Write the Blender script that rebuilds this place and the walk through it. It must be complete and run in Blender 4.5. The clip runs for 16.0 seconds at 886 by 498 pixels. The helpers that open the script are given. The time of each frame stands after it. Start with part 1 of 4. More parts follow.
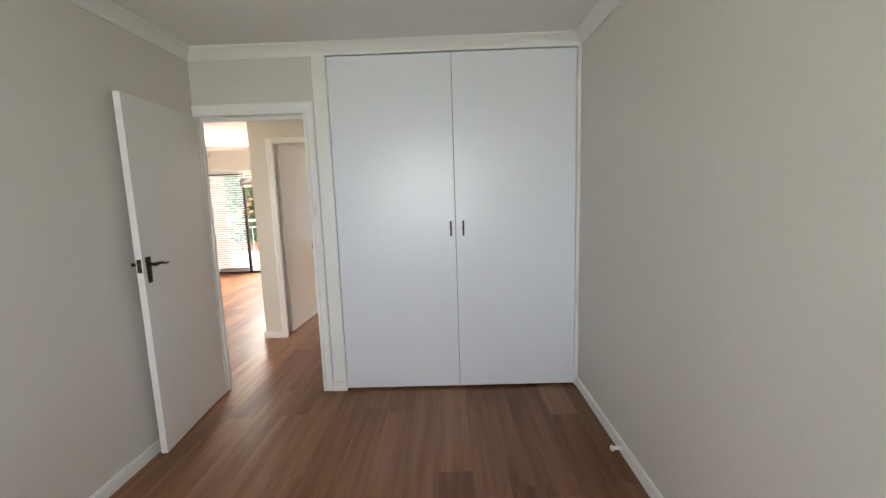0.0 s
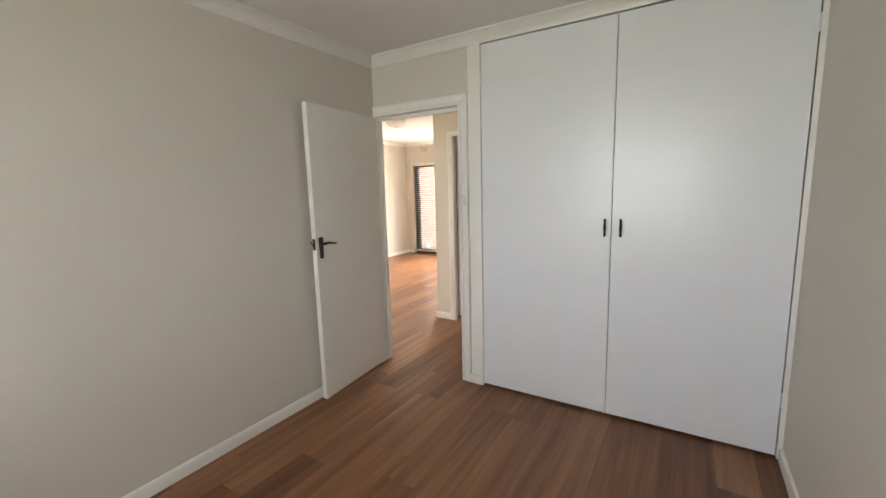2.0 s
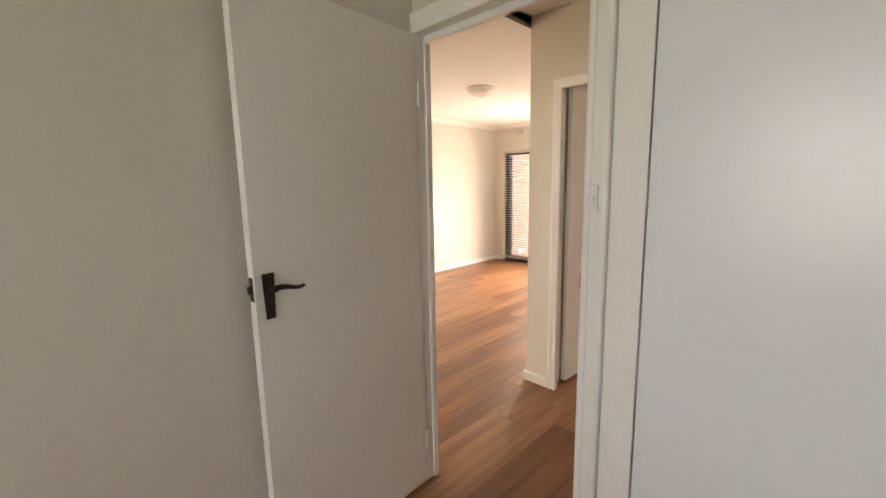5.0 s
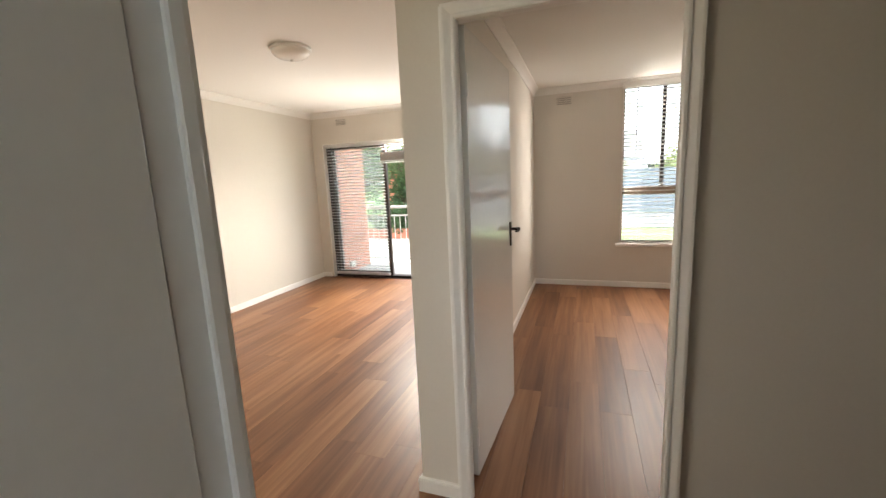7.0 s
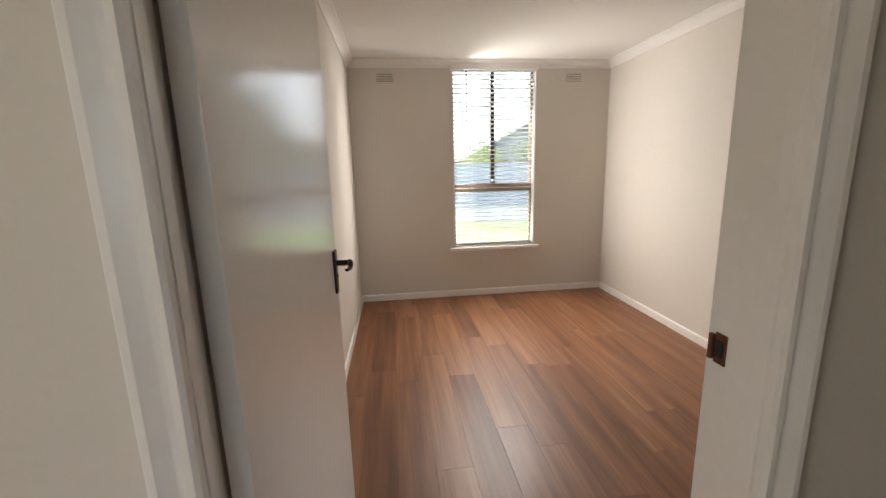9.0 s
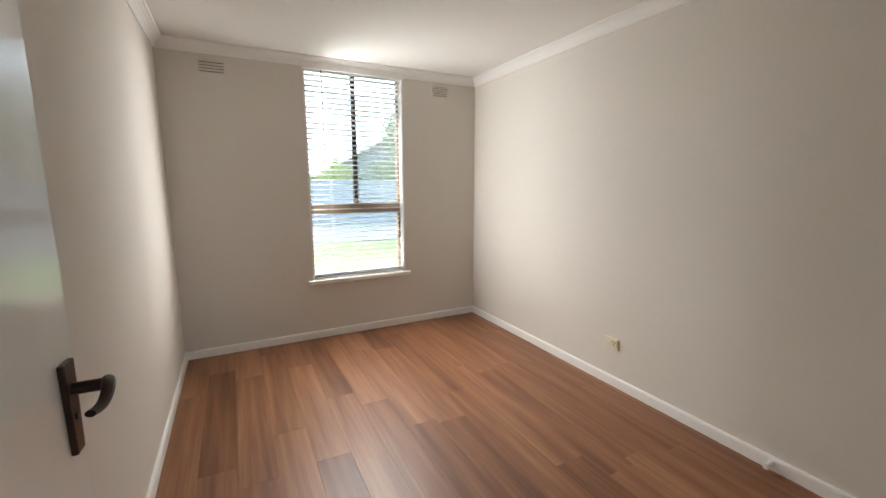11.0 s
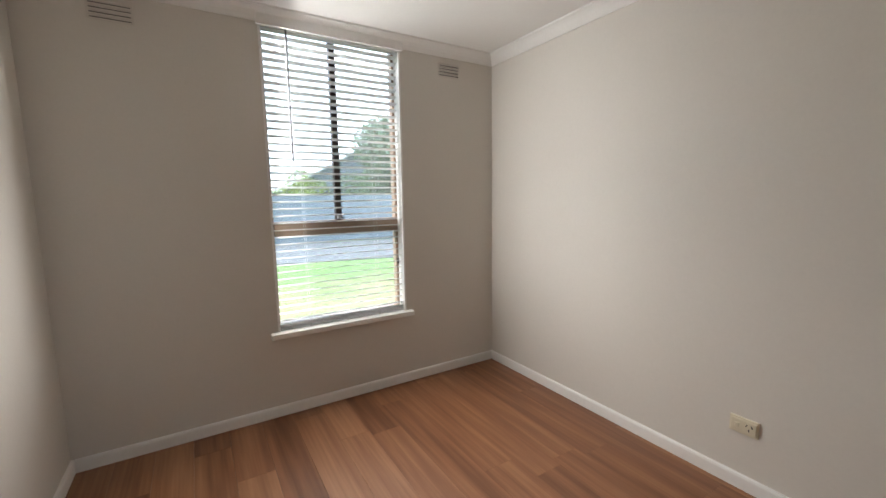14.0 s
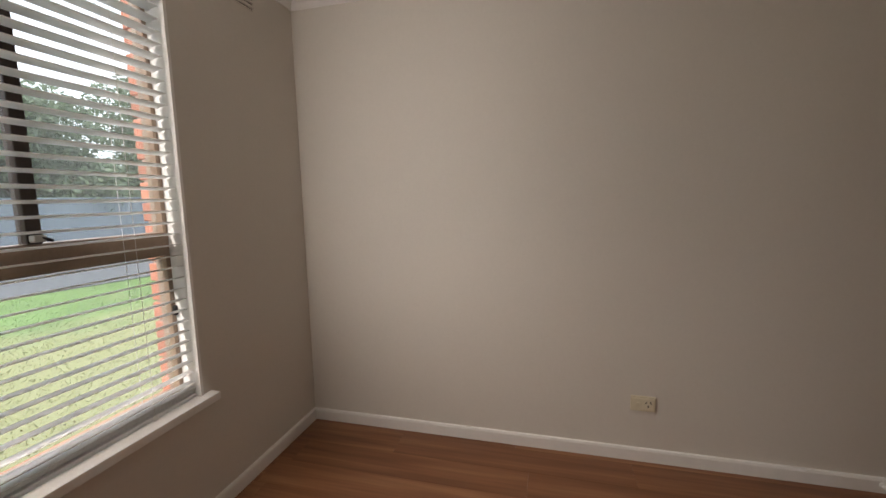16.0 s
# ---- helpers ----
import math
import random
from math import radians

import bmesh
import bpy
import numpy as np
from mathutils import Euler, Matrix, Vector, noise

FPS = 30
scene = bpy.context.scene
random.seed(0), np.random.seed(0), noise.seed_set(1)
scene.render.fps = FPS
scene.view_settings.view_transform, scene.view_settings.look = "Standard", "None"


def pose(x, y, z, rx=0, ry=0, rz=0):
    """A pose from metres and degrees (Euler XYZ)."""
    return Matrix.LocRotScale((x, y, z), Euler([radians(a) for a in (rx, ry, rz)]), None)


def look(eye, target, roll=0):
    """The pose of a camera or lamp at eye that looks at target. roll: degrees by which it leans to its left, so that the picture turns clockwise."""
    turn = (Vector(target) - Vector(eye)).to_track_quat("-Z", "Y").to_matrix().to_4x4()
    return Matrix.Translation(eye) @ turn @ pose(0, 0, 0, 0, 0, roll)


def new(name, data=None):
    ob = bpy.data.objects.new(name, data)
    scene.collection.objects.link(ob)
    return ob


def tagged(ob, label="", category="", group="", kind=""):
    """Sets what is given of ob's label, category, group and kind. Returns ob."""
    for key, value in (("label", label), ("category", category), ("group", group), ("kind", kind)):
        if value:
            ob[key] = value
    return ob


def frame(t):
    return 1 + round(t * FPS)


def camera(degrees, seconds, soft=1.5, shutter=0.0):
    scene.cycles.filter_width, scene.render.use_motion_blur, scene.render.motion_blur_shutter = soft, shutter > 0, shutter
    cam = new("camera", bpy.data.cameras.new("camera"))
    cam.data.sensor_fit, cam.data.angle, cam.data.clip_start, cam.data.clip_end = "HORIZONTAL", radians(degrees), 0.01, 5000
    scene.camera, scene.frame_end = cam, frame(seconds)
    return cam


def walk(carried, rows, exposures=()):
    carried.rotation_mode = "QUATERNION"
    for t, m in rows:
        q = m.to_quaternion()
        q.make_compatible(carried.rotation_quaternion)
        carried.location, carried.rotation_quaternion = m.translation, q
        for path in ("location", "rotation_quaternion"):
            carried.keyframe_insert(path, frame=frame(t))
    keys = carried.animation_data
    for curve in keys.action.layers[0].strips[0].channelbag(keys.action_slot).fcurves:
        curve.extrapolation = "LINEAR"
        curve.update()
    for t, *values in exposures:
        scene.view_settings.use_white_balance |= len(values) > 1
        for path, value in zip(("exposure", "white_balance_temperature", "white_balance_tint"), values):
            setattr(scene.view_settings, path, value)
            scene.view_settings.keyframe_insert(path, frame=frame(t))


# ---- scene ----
cam = camera(95.2, 16.0)
PATH = [
    (0, (0.356, 0.026, 1.45), (0.32, 2.008, 1.18), -1.9),
    (0.5, (0.532, 0.067, 1.462), (0.217, 2.024, 1.192), -1.7),
    (1, (0.691, 0.121, 1.477), (0.099, 2.01, 1.195), -1.4),
    (1.5, (0.811, 0.195, 1.467), (-0.043, 1.981, 1.179), -1.3),
    (2, (0.8, 0.339, 1.462), (-0.237, 2.023, 1.166), -1.5),
    (2.5, (0.856, 0.624, 1.466), (-0.404, 2.151, 1.179), -1.4),
    (3, (0.796, 0.886, 1.449), (-0.588, 2.3, 1.161), -1.3),
    (3.5, (0.65, 1.112, 1.441), (-0.797, 2.462, 1.147), -1.6),
    (3.7, (0.563, 1.2, 1.425), (-0.895, 2.537, 1.13), -1.7),
    (5.8, (-0.457, 2.067, 1.411), (-1.696, 3.605, 1.096), -0.6),
    (6, (-0.55, 2.158, 1.405), (-1.717, 3.753, 1.094), -0.9),
    (6.5, (-0.749, 2.388, 1.425), (-1.688, 4.125, 1.108), -1.7),
    (7, (-0.93, 2.589, 1.422), (-1.583, 4.45, 1.088), -2.6),
    (7.5, (-1.026, 2.816, 1.412), (-1.415, 4.747, 1.062), -2.3),
    (8, (-1.057, 3.082, 1.42), (-1.232, 5.041, 1.058), -1.5),
    (8.5, (-1.119, 3.368, 1.41), (-1.092, 5.333, 1.036), -1.3),
    (9, (-1.139, 3.671, 1.416), (-0.91, 5.618, 1.024), -1.5),
    (9.5, (-1.133, 3.934, 1.411), (-0.686, 5.848, 1.039), -1.7),
    (10, (-1.164, 4.103, 1.424), (-0.475, 5.948, 1.078), -1.0),
    (10.2, (-1.18, 4.159, 1.424), (-0.408, 5.975, 1.102), -0.2),
    (12.3, (-0.94, 4.417, 1.399), (0.019, 6.14, 1.063), -0.4),
    (12.5, (-0.956, 4.501, 1.395), (-0.013, 6.234, 1.068), -0.0),
    (13, (-0.948, 4.766, 1.38), (-0.046, 6.526, 1.081), -0.3),
    (13.5, (-0.918, 5.033, 1.373), (0.002, 6.789, 1.107), -0.7),
    (14, (-0.894, 5.34, 1.382), (0.14, 7.034, 1.13), -0.9),
    (14.5, (-0.918, 5.691, 1.382), (0.343, 7.222, 1.126), -0.6),
    (15, (-0.914, 6.018, 1.388), (0.597, 7.303, 1.134), -0.2),
    (15.5, (-0.873, 6.3, 1.376), (0.862, 7.264, 1.131), -0.7),
    (16, (-0.913, 6.596, 1.359), (1.007, 7.095, 1.108), -1.1),
]
EXPO = [(0.0, 2.1, 6450, 14), (1.0, 2.2, 6450, 14), (2.0, 2.1, 6900, 15), (3.0, 2.05, 7500, 18), (3.5, 2.05, 7800, 20), (6.0, 1.8, 7000, 15), (7.0, 1.45, 6500, 11), (8.0, 0.95, 6600, 11), (8.5, 1.05, 6400, 12), (9.0, 1.3, 6300, 12), (9.5, 1.4, 6100, 9), (12.5, 1.15, 5800, 8), (14.0, 0.85, 5800, 9), (15.0, 0.55, 6250, 17), (16.0, 0.1, 6400, 15)]
walk(cam, [(t, look(eye, target, roll)) for t, eye, target, roll in PATH], EXPO)

# ---- world, sun ----
SUN_EL, SUN_AZ = 42, -70      # degrees above the ground; from +y towards -x
world = bpy.data.worlds.new("world")
scene.world = world
world.use_nodes = True
wn, wl = world.node_tree.nodes, world.node_tree.links
wn.clear()
sky = wn.new("ShaderNodeTexSky")
sky.sky_type, sky.sun_disc = "NISHITA", False
sky.sun_elevation, sky.sun_rotation = radians(SUN_EL), radians(SUN_AZ)
sky.dust_density, sky.air_density = 3.0, 1.0
wmix = wn.new("ShaderNodeMix")
wmix.data_type = "RGBA"
wnoise = wn.new("ShaderNodeTexNoise")
wnoise.inputs["Scale"].default_value = 2.2
wnoise.inputs["Detail"].default_value = 6
wramp = wn.new("ShaderNodeMapRange")
wramp.inputs[1].default_value, wramp.inputs[2].default_value = 0.3, 0.6
wramp.inputs[3].default_value, wramp.inputs[4].default_value = 0.55, 1.0
wl.new(wnoise.outputs["Fac"], wramp.inputs[0])
wl.new(wramp.outputs[0], wmix.inputs[0])
wl.new(sky.outputs[0], wmix.inputs[6])
wmix.inputs[7].default_value = (17.0, 17.8, 18.8, 1)   # bright cloud
wbg = wn.new("ShaderNodeBackground")
wbg.inputs["Strength"].default_value = 0.15
wout = wn.new("ShaderNodeOutputWorld")
wl.new(wmix.outputs[2], wbg.inputs[0])
wl.new(wbg.outputs[0], wout.inputs[0])
sun = new("sun", bpy.data.lights.new("sun", "SUN"))
sun.data.energy, sun.data.angle, sun.data.color = 4.0, radians(2.0), (1.0, 0.94, 0.85)
az, el = radians(SUN_AZ), radians(SUN_EL)
sun_way = Vector((math.sin(az) * math.cos(el), math.cos(az) * math.cos(el), math.sin(el)))
sun.matrix_world = look(tuple(sun_way * 40), (0, 0, 0))


def skylight(name, m, width, height, watts, colour, spread=180):
    """An added lamp that stands in for the sky's light in a window's opening."""
    lamp = new(name, bpy.data.lights.new(name, "AREA"))
    lamp.data.shape, lamp.data.size, lamp.data.size_y = "RECTANGLE", width, height
    lamp.data.energy, lamp.data.color, lamp.data.spread = watts, colour, radians(spread)
    lamp.matrix_world = m


WARM, DAY, COOL = (1.0, 0.91, 0.81), (1.0, 0.945, 0.83), (0.87, 0.93, 1.0)
# first bedroom: behind the wide blind
skylight("added_daylight", look((0.0, -1.62, 1.48), (0.8, 2.0, 1.95)), 1.95, 1.55, 11.5, COOL)
# second bedroom: strip lamps added in the opening, aimed at either side wall, the ceiling and down
skylight("added_daylight", look((-0.44, 8.003, 1.50), (0.40, 7.457, 1.46)), 0.08, 1.70, 7.6, WARM, 122)
skylight("added_daylight", look((-0.30, 8.003, 1.50), (-1.60, 7.20, 1.40)), 0.08, 1.70, 2.1, WARM, 60)
skylight("added_daylight", look((-0.05, 8.000, 0.62), (-0.05, 7.42, 2.20)), 0.84, 0.06, 0.9, WARM, 96)
skylight("added_daylight", look((-0.05, 8.000, 2.30), (-0.05, 7.35, 1.30)), 0.84, 0.06, 6.5, WARM, 80)
# living room, the same added strips
skylight("added_daylight", look((-3.20, 7.935, 1.10), (-4.60, 5.30, 1.00)), 0.10, 1.90, 7.5, DAY, 100)
skylight("added_daylight", look((-3.20, 7.935, 0.12), (-3.20, 7.10, 2.10)), 0.90, 0.08, 6.5, DAY, 92)
skylight("added_daylight", look((-3.20, 7.935, 1.95), (-3.40, 6.80, 0.65)), 0.90, 0.06, 27, DAY, 96)
# lamp in an added unseen opening at the living room's dining end, brightening the hall
skylight("added_daylight", look((-4.86, 1.60, 1.55), (-1.20, 3.70, 1.30)), 1.30, 1.00, 10, (1.0, 0.90, 0.68))


# ---- materials ----
def material(name, base, rough=0.5, metal=0.0, vary=0.08, scale=3.0, fine=60.0, bump=0.1, bump_scale=None, stretch=(1, 1, 1), spec=0.5, island=False, per_object=0.0, coat=0.0):
    """Principled surface with a broad and a fine variation of its colour and a fine relief."""
    m = bpy.data.materials.new(name)
    m.use_nodes = True
    n, l = m.node_tree.nodes, m.node_tree.links
    p = n["Principled BSDF"]
    geo = n.new("ShaderNodeNewGeometry")
    mp = n.new("ShaderNodeMapping")
    mp.inputs["Scale"].default_value = stretch
    l.new(geo.outputs["Position"], mp.inputs[0])
    big, small = n.new("ShaderNodeTexNoise"), n.new("ShaderNodeTexNoise")
    for tex, s in ((big, scale), (small, fine)):
        tex.inputs["Scale"].default_value = s
        tex.inputs["Detail"].default_value = 4
        l.new(mp.outputs[0], tex.inputs["Vector"])
    add = n.new("ShaderNodeMath")
    add.operation = "ADD"
    l.new(big.outputs["Fac"], add.inputs[0])
    l.new(small.outputs["Fac"], add.inputs[1])
    rng = n.new("ShaderNodeMapRange")
    rng.inputs[1].default_value, rng.inputs[2].default_value = 0.6, 1.4
    rng.inputs[3].default_value, rng.inputs[4].default_value = 1 - vary, 1 + vary
    l.new(add.outputs[0], rng.inputs[0])
    val = rng.outputs[0]
    if per_object or island:
        info = n.new("ShaderNodeObjectInfo") if per_object else None
        r2 = n.new("ShaderNodeMapRange")
        k = per_object or 0.3
        r2.inputs[3].default_value, r2.inputs[4].default_value = 1 - k, 1 + k
        l.new(geo.outputs["Random Per Island"] if island else info.outputs["Random"], r2.inputs[0])
        mul = n.new("ShaderNodeMath")
        mul.operation = "MULTIPLY"
        l.new(val, mul.inputs[0])
        l.new(r2.outputs[0], mul.inputs[1])
        val = mul.outputs[0]
    hsv = n.new("ShaderNodeHueSaturation")
    hsv.inputs["Color"].default_value = (*base, 1)
    l.new(val, hsv.inputs["Value"])
    l.new(hsv.outputs[0], p.inputs["Base Color"])
    p.inputs["Roughness"].default_value, p.inputs["Metallic"].default_value = rough, metal
    p.inputs["Specular IOR Level"].default_value = spec
    p.inputs["Coat Weight"].default_value = coat
    if bump:
        b = n.new("ShaderNodeBump")
        b.inputs["Strength"].default_value, b.inputs["Distance"].default_value = bump, 0.002
        src = small
        if bump_scale:
            src = n.new("ShaderNodeTexNoise")
            src.inputs["Scale"].default_value = bump_scale
            l.new(mp.outputs[0], src.inputs["Vector"])
        l.new(src.outputs["Fac"], b.inputs["Height"])
        l.new(b.outputs[0], p.inputs["Normal"])
    return m


def wood_floor():
    """Oiled hardwood look: streaks along y, a tone of its own for each board."""
    m = bpy.data.materials.new("floor_board")
    m.use_nodes = True
    n, l = m.node_tree.nodes, m.node_tree.links
    p = n["Principled BSDF"]
    geo, info = n.new("ShaderNodeNewGeometry"), n.new("ShaderNodeObjectInfo")
    off = n.new("ShaderNodeVectorMath")
    off.operation = "MULTIPLY_ADD"
    off.inputs[0].default_value = (1, 1, 1)
    comb = n.new("ShaderNodeCombineXYZ")
    sc = n.new("ShaderNodeMath")
    sc.operation = "MULTIPLY"
    sc.inputs[1].default_value = 37.0
    l.new(info.outputs["Random"], sc.inputs[0])
    l.new(sc.outputs[0], comb.inputs[0])
    l.new(sc.outputs[0], comb.inputs[1])
    l.new(geo.outputs["Position"], off.inputs[0])
    off.inputs[1].default_value = (1, 1, 1)
    l.new(comb.outputs[0], off.inputs[2])
    outs = []
    for sx, sy, s, d in ((16, 0.9, 1.0, 5), (70, 1.6, 1.0, 4), (3.0, 1.0, 1.0, 2)):
        mp = n.new("ShaderNodeMapping")
        mp.inputs["Scale"].default_value = (sx, sy, 1)
        l.new(off.outputs[0], mp.inputs[0])
        t = n.new("ShaderNodeTexNoise")
        t.inputs["Scale"].default_value, t.inputs["Detail"].default_value = s, d
        t.inputs["Distortion"].default_value = 0.1
        l.new(mp.outputs[0], t.inputs["Vector"])
        outs.append(t)
    ramp = n.new("ShaderNodeValToRGB")
    e = ramp.color_ramp.elements
    e[0].position, e[0].color = 0.20, (0.118, 0.043, 0.016, 1)
    e[1].position, e[1].color = 0.82, (0.345, 0.170, 0.080, 1)
    mid = e.new(0.5)
    mid.color = (0.215, 0.091, 0.039, 1)
    a1, a2 = n.new("ShaderNodeMath"), n.new("ShaderNodeMath")
    a1.operation = a2.operation = "MULTIPLY_ADD"
    a1.inputs[1].default_value = 0.35
    l.new(outs[1].outputs["Fac"], a1.inputs[0])
    l.new(outs[0].outputs["Fac"], a1.inputs[2])
    a2.inputs[1].default_value, a2.inputs[2].default_value = 0.33, -0.34
    l.new(info.outputs["Random"], a2.inputs[0])
    a3 = n.new("ShaderNodeMath")
    a3.operation = "ADD"
    l.new(a1.outputs[0], a3.inputs[0])
    l.new(a2.outputs[0], a3.inputs[1])
    l.new(a3.outputs[0], ramp.inputs[0])
    l.new(ramp.outputs[0], p.inputs["Base Color"])
    rr = n.new("ShaderNodeMapRange")
    rr.inputs[3].default_value, rr.inputs[4].default_value = 0.30, 0.50
    l.new(outs[2].outputs["Fac"], rr.inputs[0])
    l.new(rr.outputs[0], p.inputs["Roughness"])
    b = n.new("ShaderNodeBump")
    b.inputs["Strength"].default_value, b.inputs["Distance"].default_value = 0.12, 0.001
    l.new(outs[1].outputs["Fac"], b.inputs["Height"])
    l.new(b.outputs[0], p.inputs["Normal"])
    return m


def glass_pane():
    m = bpy.data.materials.new("window_glass")
    m.use_nodes = True
    n, l = m.node_tree.nodes, m.node_tree.links
    n.remove(n["Principled BSDF"])
    tr, gl, mx, lw = n.new("ShaderNodeBsdfTransparent"), n.new("ShaderNodeBsdfGlossy"), n.new("ShaderNodeMixShader"), n.new("ShaderNodeLayerWeight")
    tr.inputs[0].default_value = (0.93, 0.955, 0.95, 1)
    gl.inputs["Roughness"].default_value = 0.01
    lw.inputs[0].default_value = 0.22
    l.new(lw.outputs["Fresnel"], mx.inputs[0])
    l.new(tr.outputs[0], mx.inputs[1])
    l.new(gl.outputs[0], mx.inputs[2])
    # haze of the window glare, put into the glass as a little translucent white
    haze, mx2 = n.new("ShaderNodeBsdfTranslucent"), n.new("ShaderNodeMixShader")
    haze.inputs[0].default_value = (0.9, 0.92, 0.93, 1)
    mx2.inputs[0].default_value = 0.035
    l.new(mx.outputs[0], mx2.inputs[1])
    l.new(haze.outputs[0], mx2.inputs[2])
    l.new(mx2.outputs[0], n["Material Output"].inputs[0])
    return m


def leafy(name, base, trans=0.35, plain=False):
    """A thin thing, such as a leaf: some light comes through."""
    m = material(name, base, rough=0.45, vary=0.03, scale=5, fine=60, bump=0.04) if plain else material(name, base, rough=0.55, vary=0.25, scale=1.2, fine=9, bump=0, island=True)
    n, l = m.node_tree.nodes, m.node_tree.links
    p = n["Principled BSDF"]
    t, mx = n.new("ShaderNodeBsdfTranslucent"), n.new("ShaderNodeMixShader")
    l.new(p.inputs["Base Color"].links[0].from_socket, t.inputs[0])
    mx.inputs[0].default_value = trans
    l.new(p.outputs[0], mx.inputs[1])
    l.new(t.outputs[0], mx.inputs[2])
    l.new(mx.outputs[0], n["Material Output"].inputs[0])
    return m


def lawn_mix(name, green, straw):
    """Lawn that is dry and straw-coloured in uneven patches near the house, green further out."""
    m = material(name, green, 0.9, vary=0.3, scale=0.7, fine=22, bump=0.4)
    n, l = m.node_tree.nodes, m.node_tree.links
    p = n["Principled BSDF"]
    src = p.inputs["Base Color"].links[0].from_socket
    geo, sep = n.new("ShaderNodeNewGeometry"), n.new("ShaderNodeSeparateXYZ")
    noise = n.new("ShaderNodeTexNoise")
    noise.inputs["Scale"].default_value, noise.inputs["Detail"].default_value = 0.9, 5
    l.new(geo.outputs["Position"], sep.inputs[0])
    l.new(geo.outputs["Position"], noise.inputs["Vector"])
    add = n.new("ShaderNodeMath")
    add.operation = "MULTIPLY_ADD"
    add.inputs[1].default_value = 4.0
    l.new(noise.outputs["Fac"], add.inputs[0])
    l.new(sep.outputs["Y"], add.inputs[2])
    rng = n.new("ShaderNodeMapRange")
    rng.inputs[1].default_value, rng.inputs[2].default_value = 14.4, 16.2
    rng.inputs[3].default_value, rng.inputs[4].default_value = 0.8, 0.0
    l.new(add.outputs[0], rng.inputs[0])
    mix = n.new("ShaderNodeMix")
    mix.data_type = "RGBA"
    l.new(rng.outputs[0], mix.inputs[0])
    l.new(src, mix.inputs[6])
    mix.inputs[7].default_value = (*straw, 1)
    l.new(mix.outputs[2], p.inputs["Base Color"])
    return m


M_WALL = material("wall_paint", (0.68, 0.645, 0.585), 0.62, vary=0.025, scale=0.9, fine=70, bump=0.06, bump_scale=220, spec=0.35)
M_CEIL = material("ceiling_paint", (0.80, 0.785, 0.75), 0.75, vary=0.02, scale=0.8, fine=50, bump=0.05, bump_scale=180, spec=0.3)
M_TRIM = material("gloss_trim_paint", (0.85, 0.84, 0.81), 0.3, vary=0.03, scale=2, fine=40, bump=0.12, bump_scale=35)
M_DOOR = material("door_paint", (0.83, 0.82, 0.78), 0.16, vary=0.02, scale=1.2, fine=45, bump=0.08, bump_scale=9)
M_ROBE = material("wardrobe_paint", (0.78, 0.805, 0.85), 0.27, vary=0.02, scale=1.2, fine=30, bump=0.34, bump_scale=9, stretch=(0.3, 1, 4.5))
M_FLOOR = wood_floor()
M_SUB = material("subfloor", (0.05, 0.035, 0.025), 0.8)
M_BRONZE = material("dark_bronze", (0.045, 0.030, 0.022), 0.34, metal=0.75, vary=0.3, scale=30, fine=200, bump=0.1)
M_COPPER = material("worn_copper", (0.16, 0.075, 0.05), 0.35, metal=0.8, vary=0.3, scale=60, fine=300, bump=0.1)
M_ALU = material("brown_anodised_aluminium", (0.34, 0.25, 0.185), 0.42, metal=0.25, vary=0.12, scale=8, fine=90, bump=0.05)
M_ALUD = material("dark_anodised_aluminium", (0.045, 0.033, 0.027), 0.42, metal=0.4, vary=0.12, scale=8, fine=90, bump=0.05)
M_SLAT = leafy("blind_slat", (0.86, 0.855, 0.84), 0.45, plain=True)
M_CORD = material("blind_cord", (0.75, 0.74, 0.70), 0.7, vary=0.05, bump=0)
M_WAND = material("grey_plastic_wand", (0.07, 0.07, 0.07), 0.35, vary=0.05, bump=0)
M_GLASS = glass_pane()
M_PLATE = material("ivory_plastic", (0.72, 0.66, 0.50), 0.35, vary=0.04, scale=8, fine=90, bump=0.03)
M_WHITEP = material("white_plastic", (0.78, 0.77, 0.74), 0.35, vary=0.03, scale=8, fine=90, bump=0.03)
# near-black of dark fittings, also painted shade for holes and gaps
M_DARK = material("dark_parts_and_shade", (0.02, 0.02, 0.02), 0.6, bump=0)
# shade between the vent's louvres, painted as a grey-brown
M_SLOT_SHADE = material("vent_slot_shade", (0.20, 0.185, 0.17), 0.7, bump=0)
M_OPAL = material("opal_glass", (0.83, 0.82, 0.78), 0.22, vary=0.02, scale=6, fine=40, bump=0)
M_STEEL = material("steel", (0.55, 0.54, 0.52), 0.3, metal=0.9, vary=0.1, scale=20, fine=150, bump=0.04)
M_BRICK = material("red_brick", (0.50, 0.195, 0.12), 0.85, vary=0.28, scale=7, fine=70, bump=0.6, per_object=0.22)
M_MORTAR = material("mortar", (0.44, 0.31, 0.25), 0.95, vary=0.15, scale=6, fine=90, bump=0.5)
M_RAIL = material("white_rail_paint", (0.72, 0.73, 0.72), 0.4, vary=0.05, bump=0.05)
M_CONC = material("concrete", (0.38, 0.37, 0.35), 0.9, vary=0.18, scale=1.5, fine=40, bump=0.4)
M_ROAD = material("grey_road", (0.10, 0.104, 0.11), 0.9, vary=0.15, scale=0.6, fine=25, bump=0.4)
M_PAVE = material("pale_paving", (0.46, 0.44, 0.41), 0.9, vary=0.2, scale=0.8, fine=25, bump=0.4)
M_LAWN = lawn_mix("lawn_soil", (0.12, 0.20, 0.05), (0.26, 0.245, 0.115))
M_GRASS = lawn_mix("grass_blade", (0.13, 0.22, 0.055), (0.27, 0.255, 0.12))
M_LEAF = leafy("leaf_green", (0.10, 0.155, 0.06))
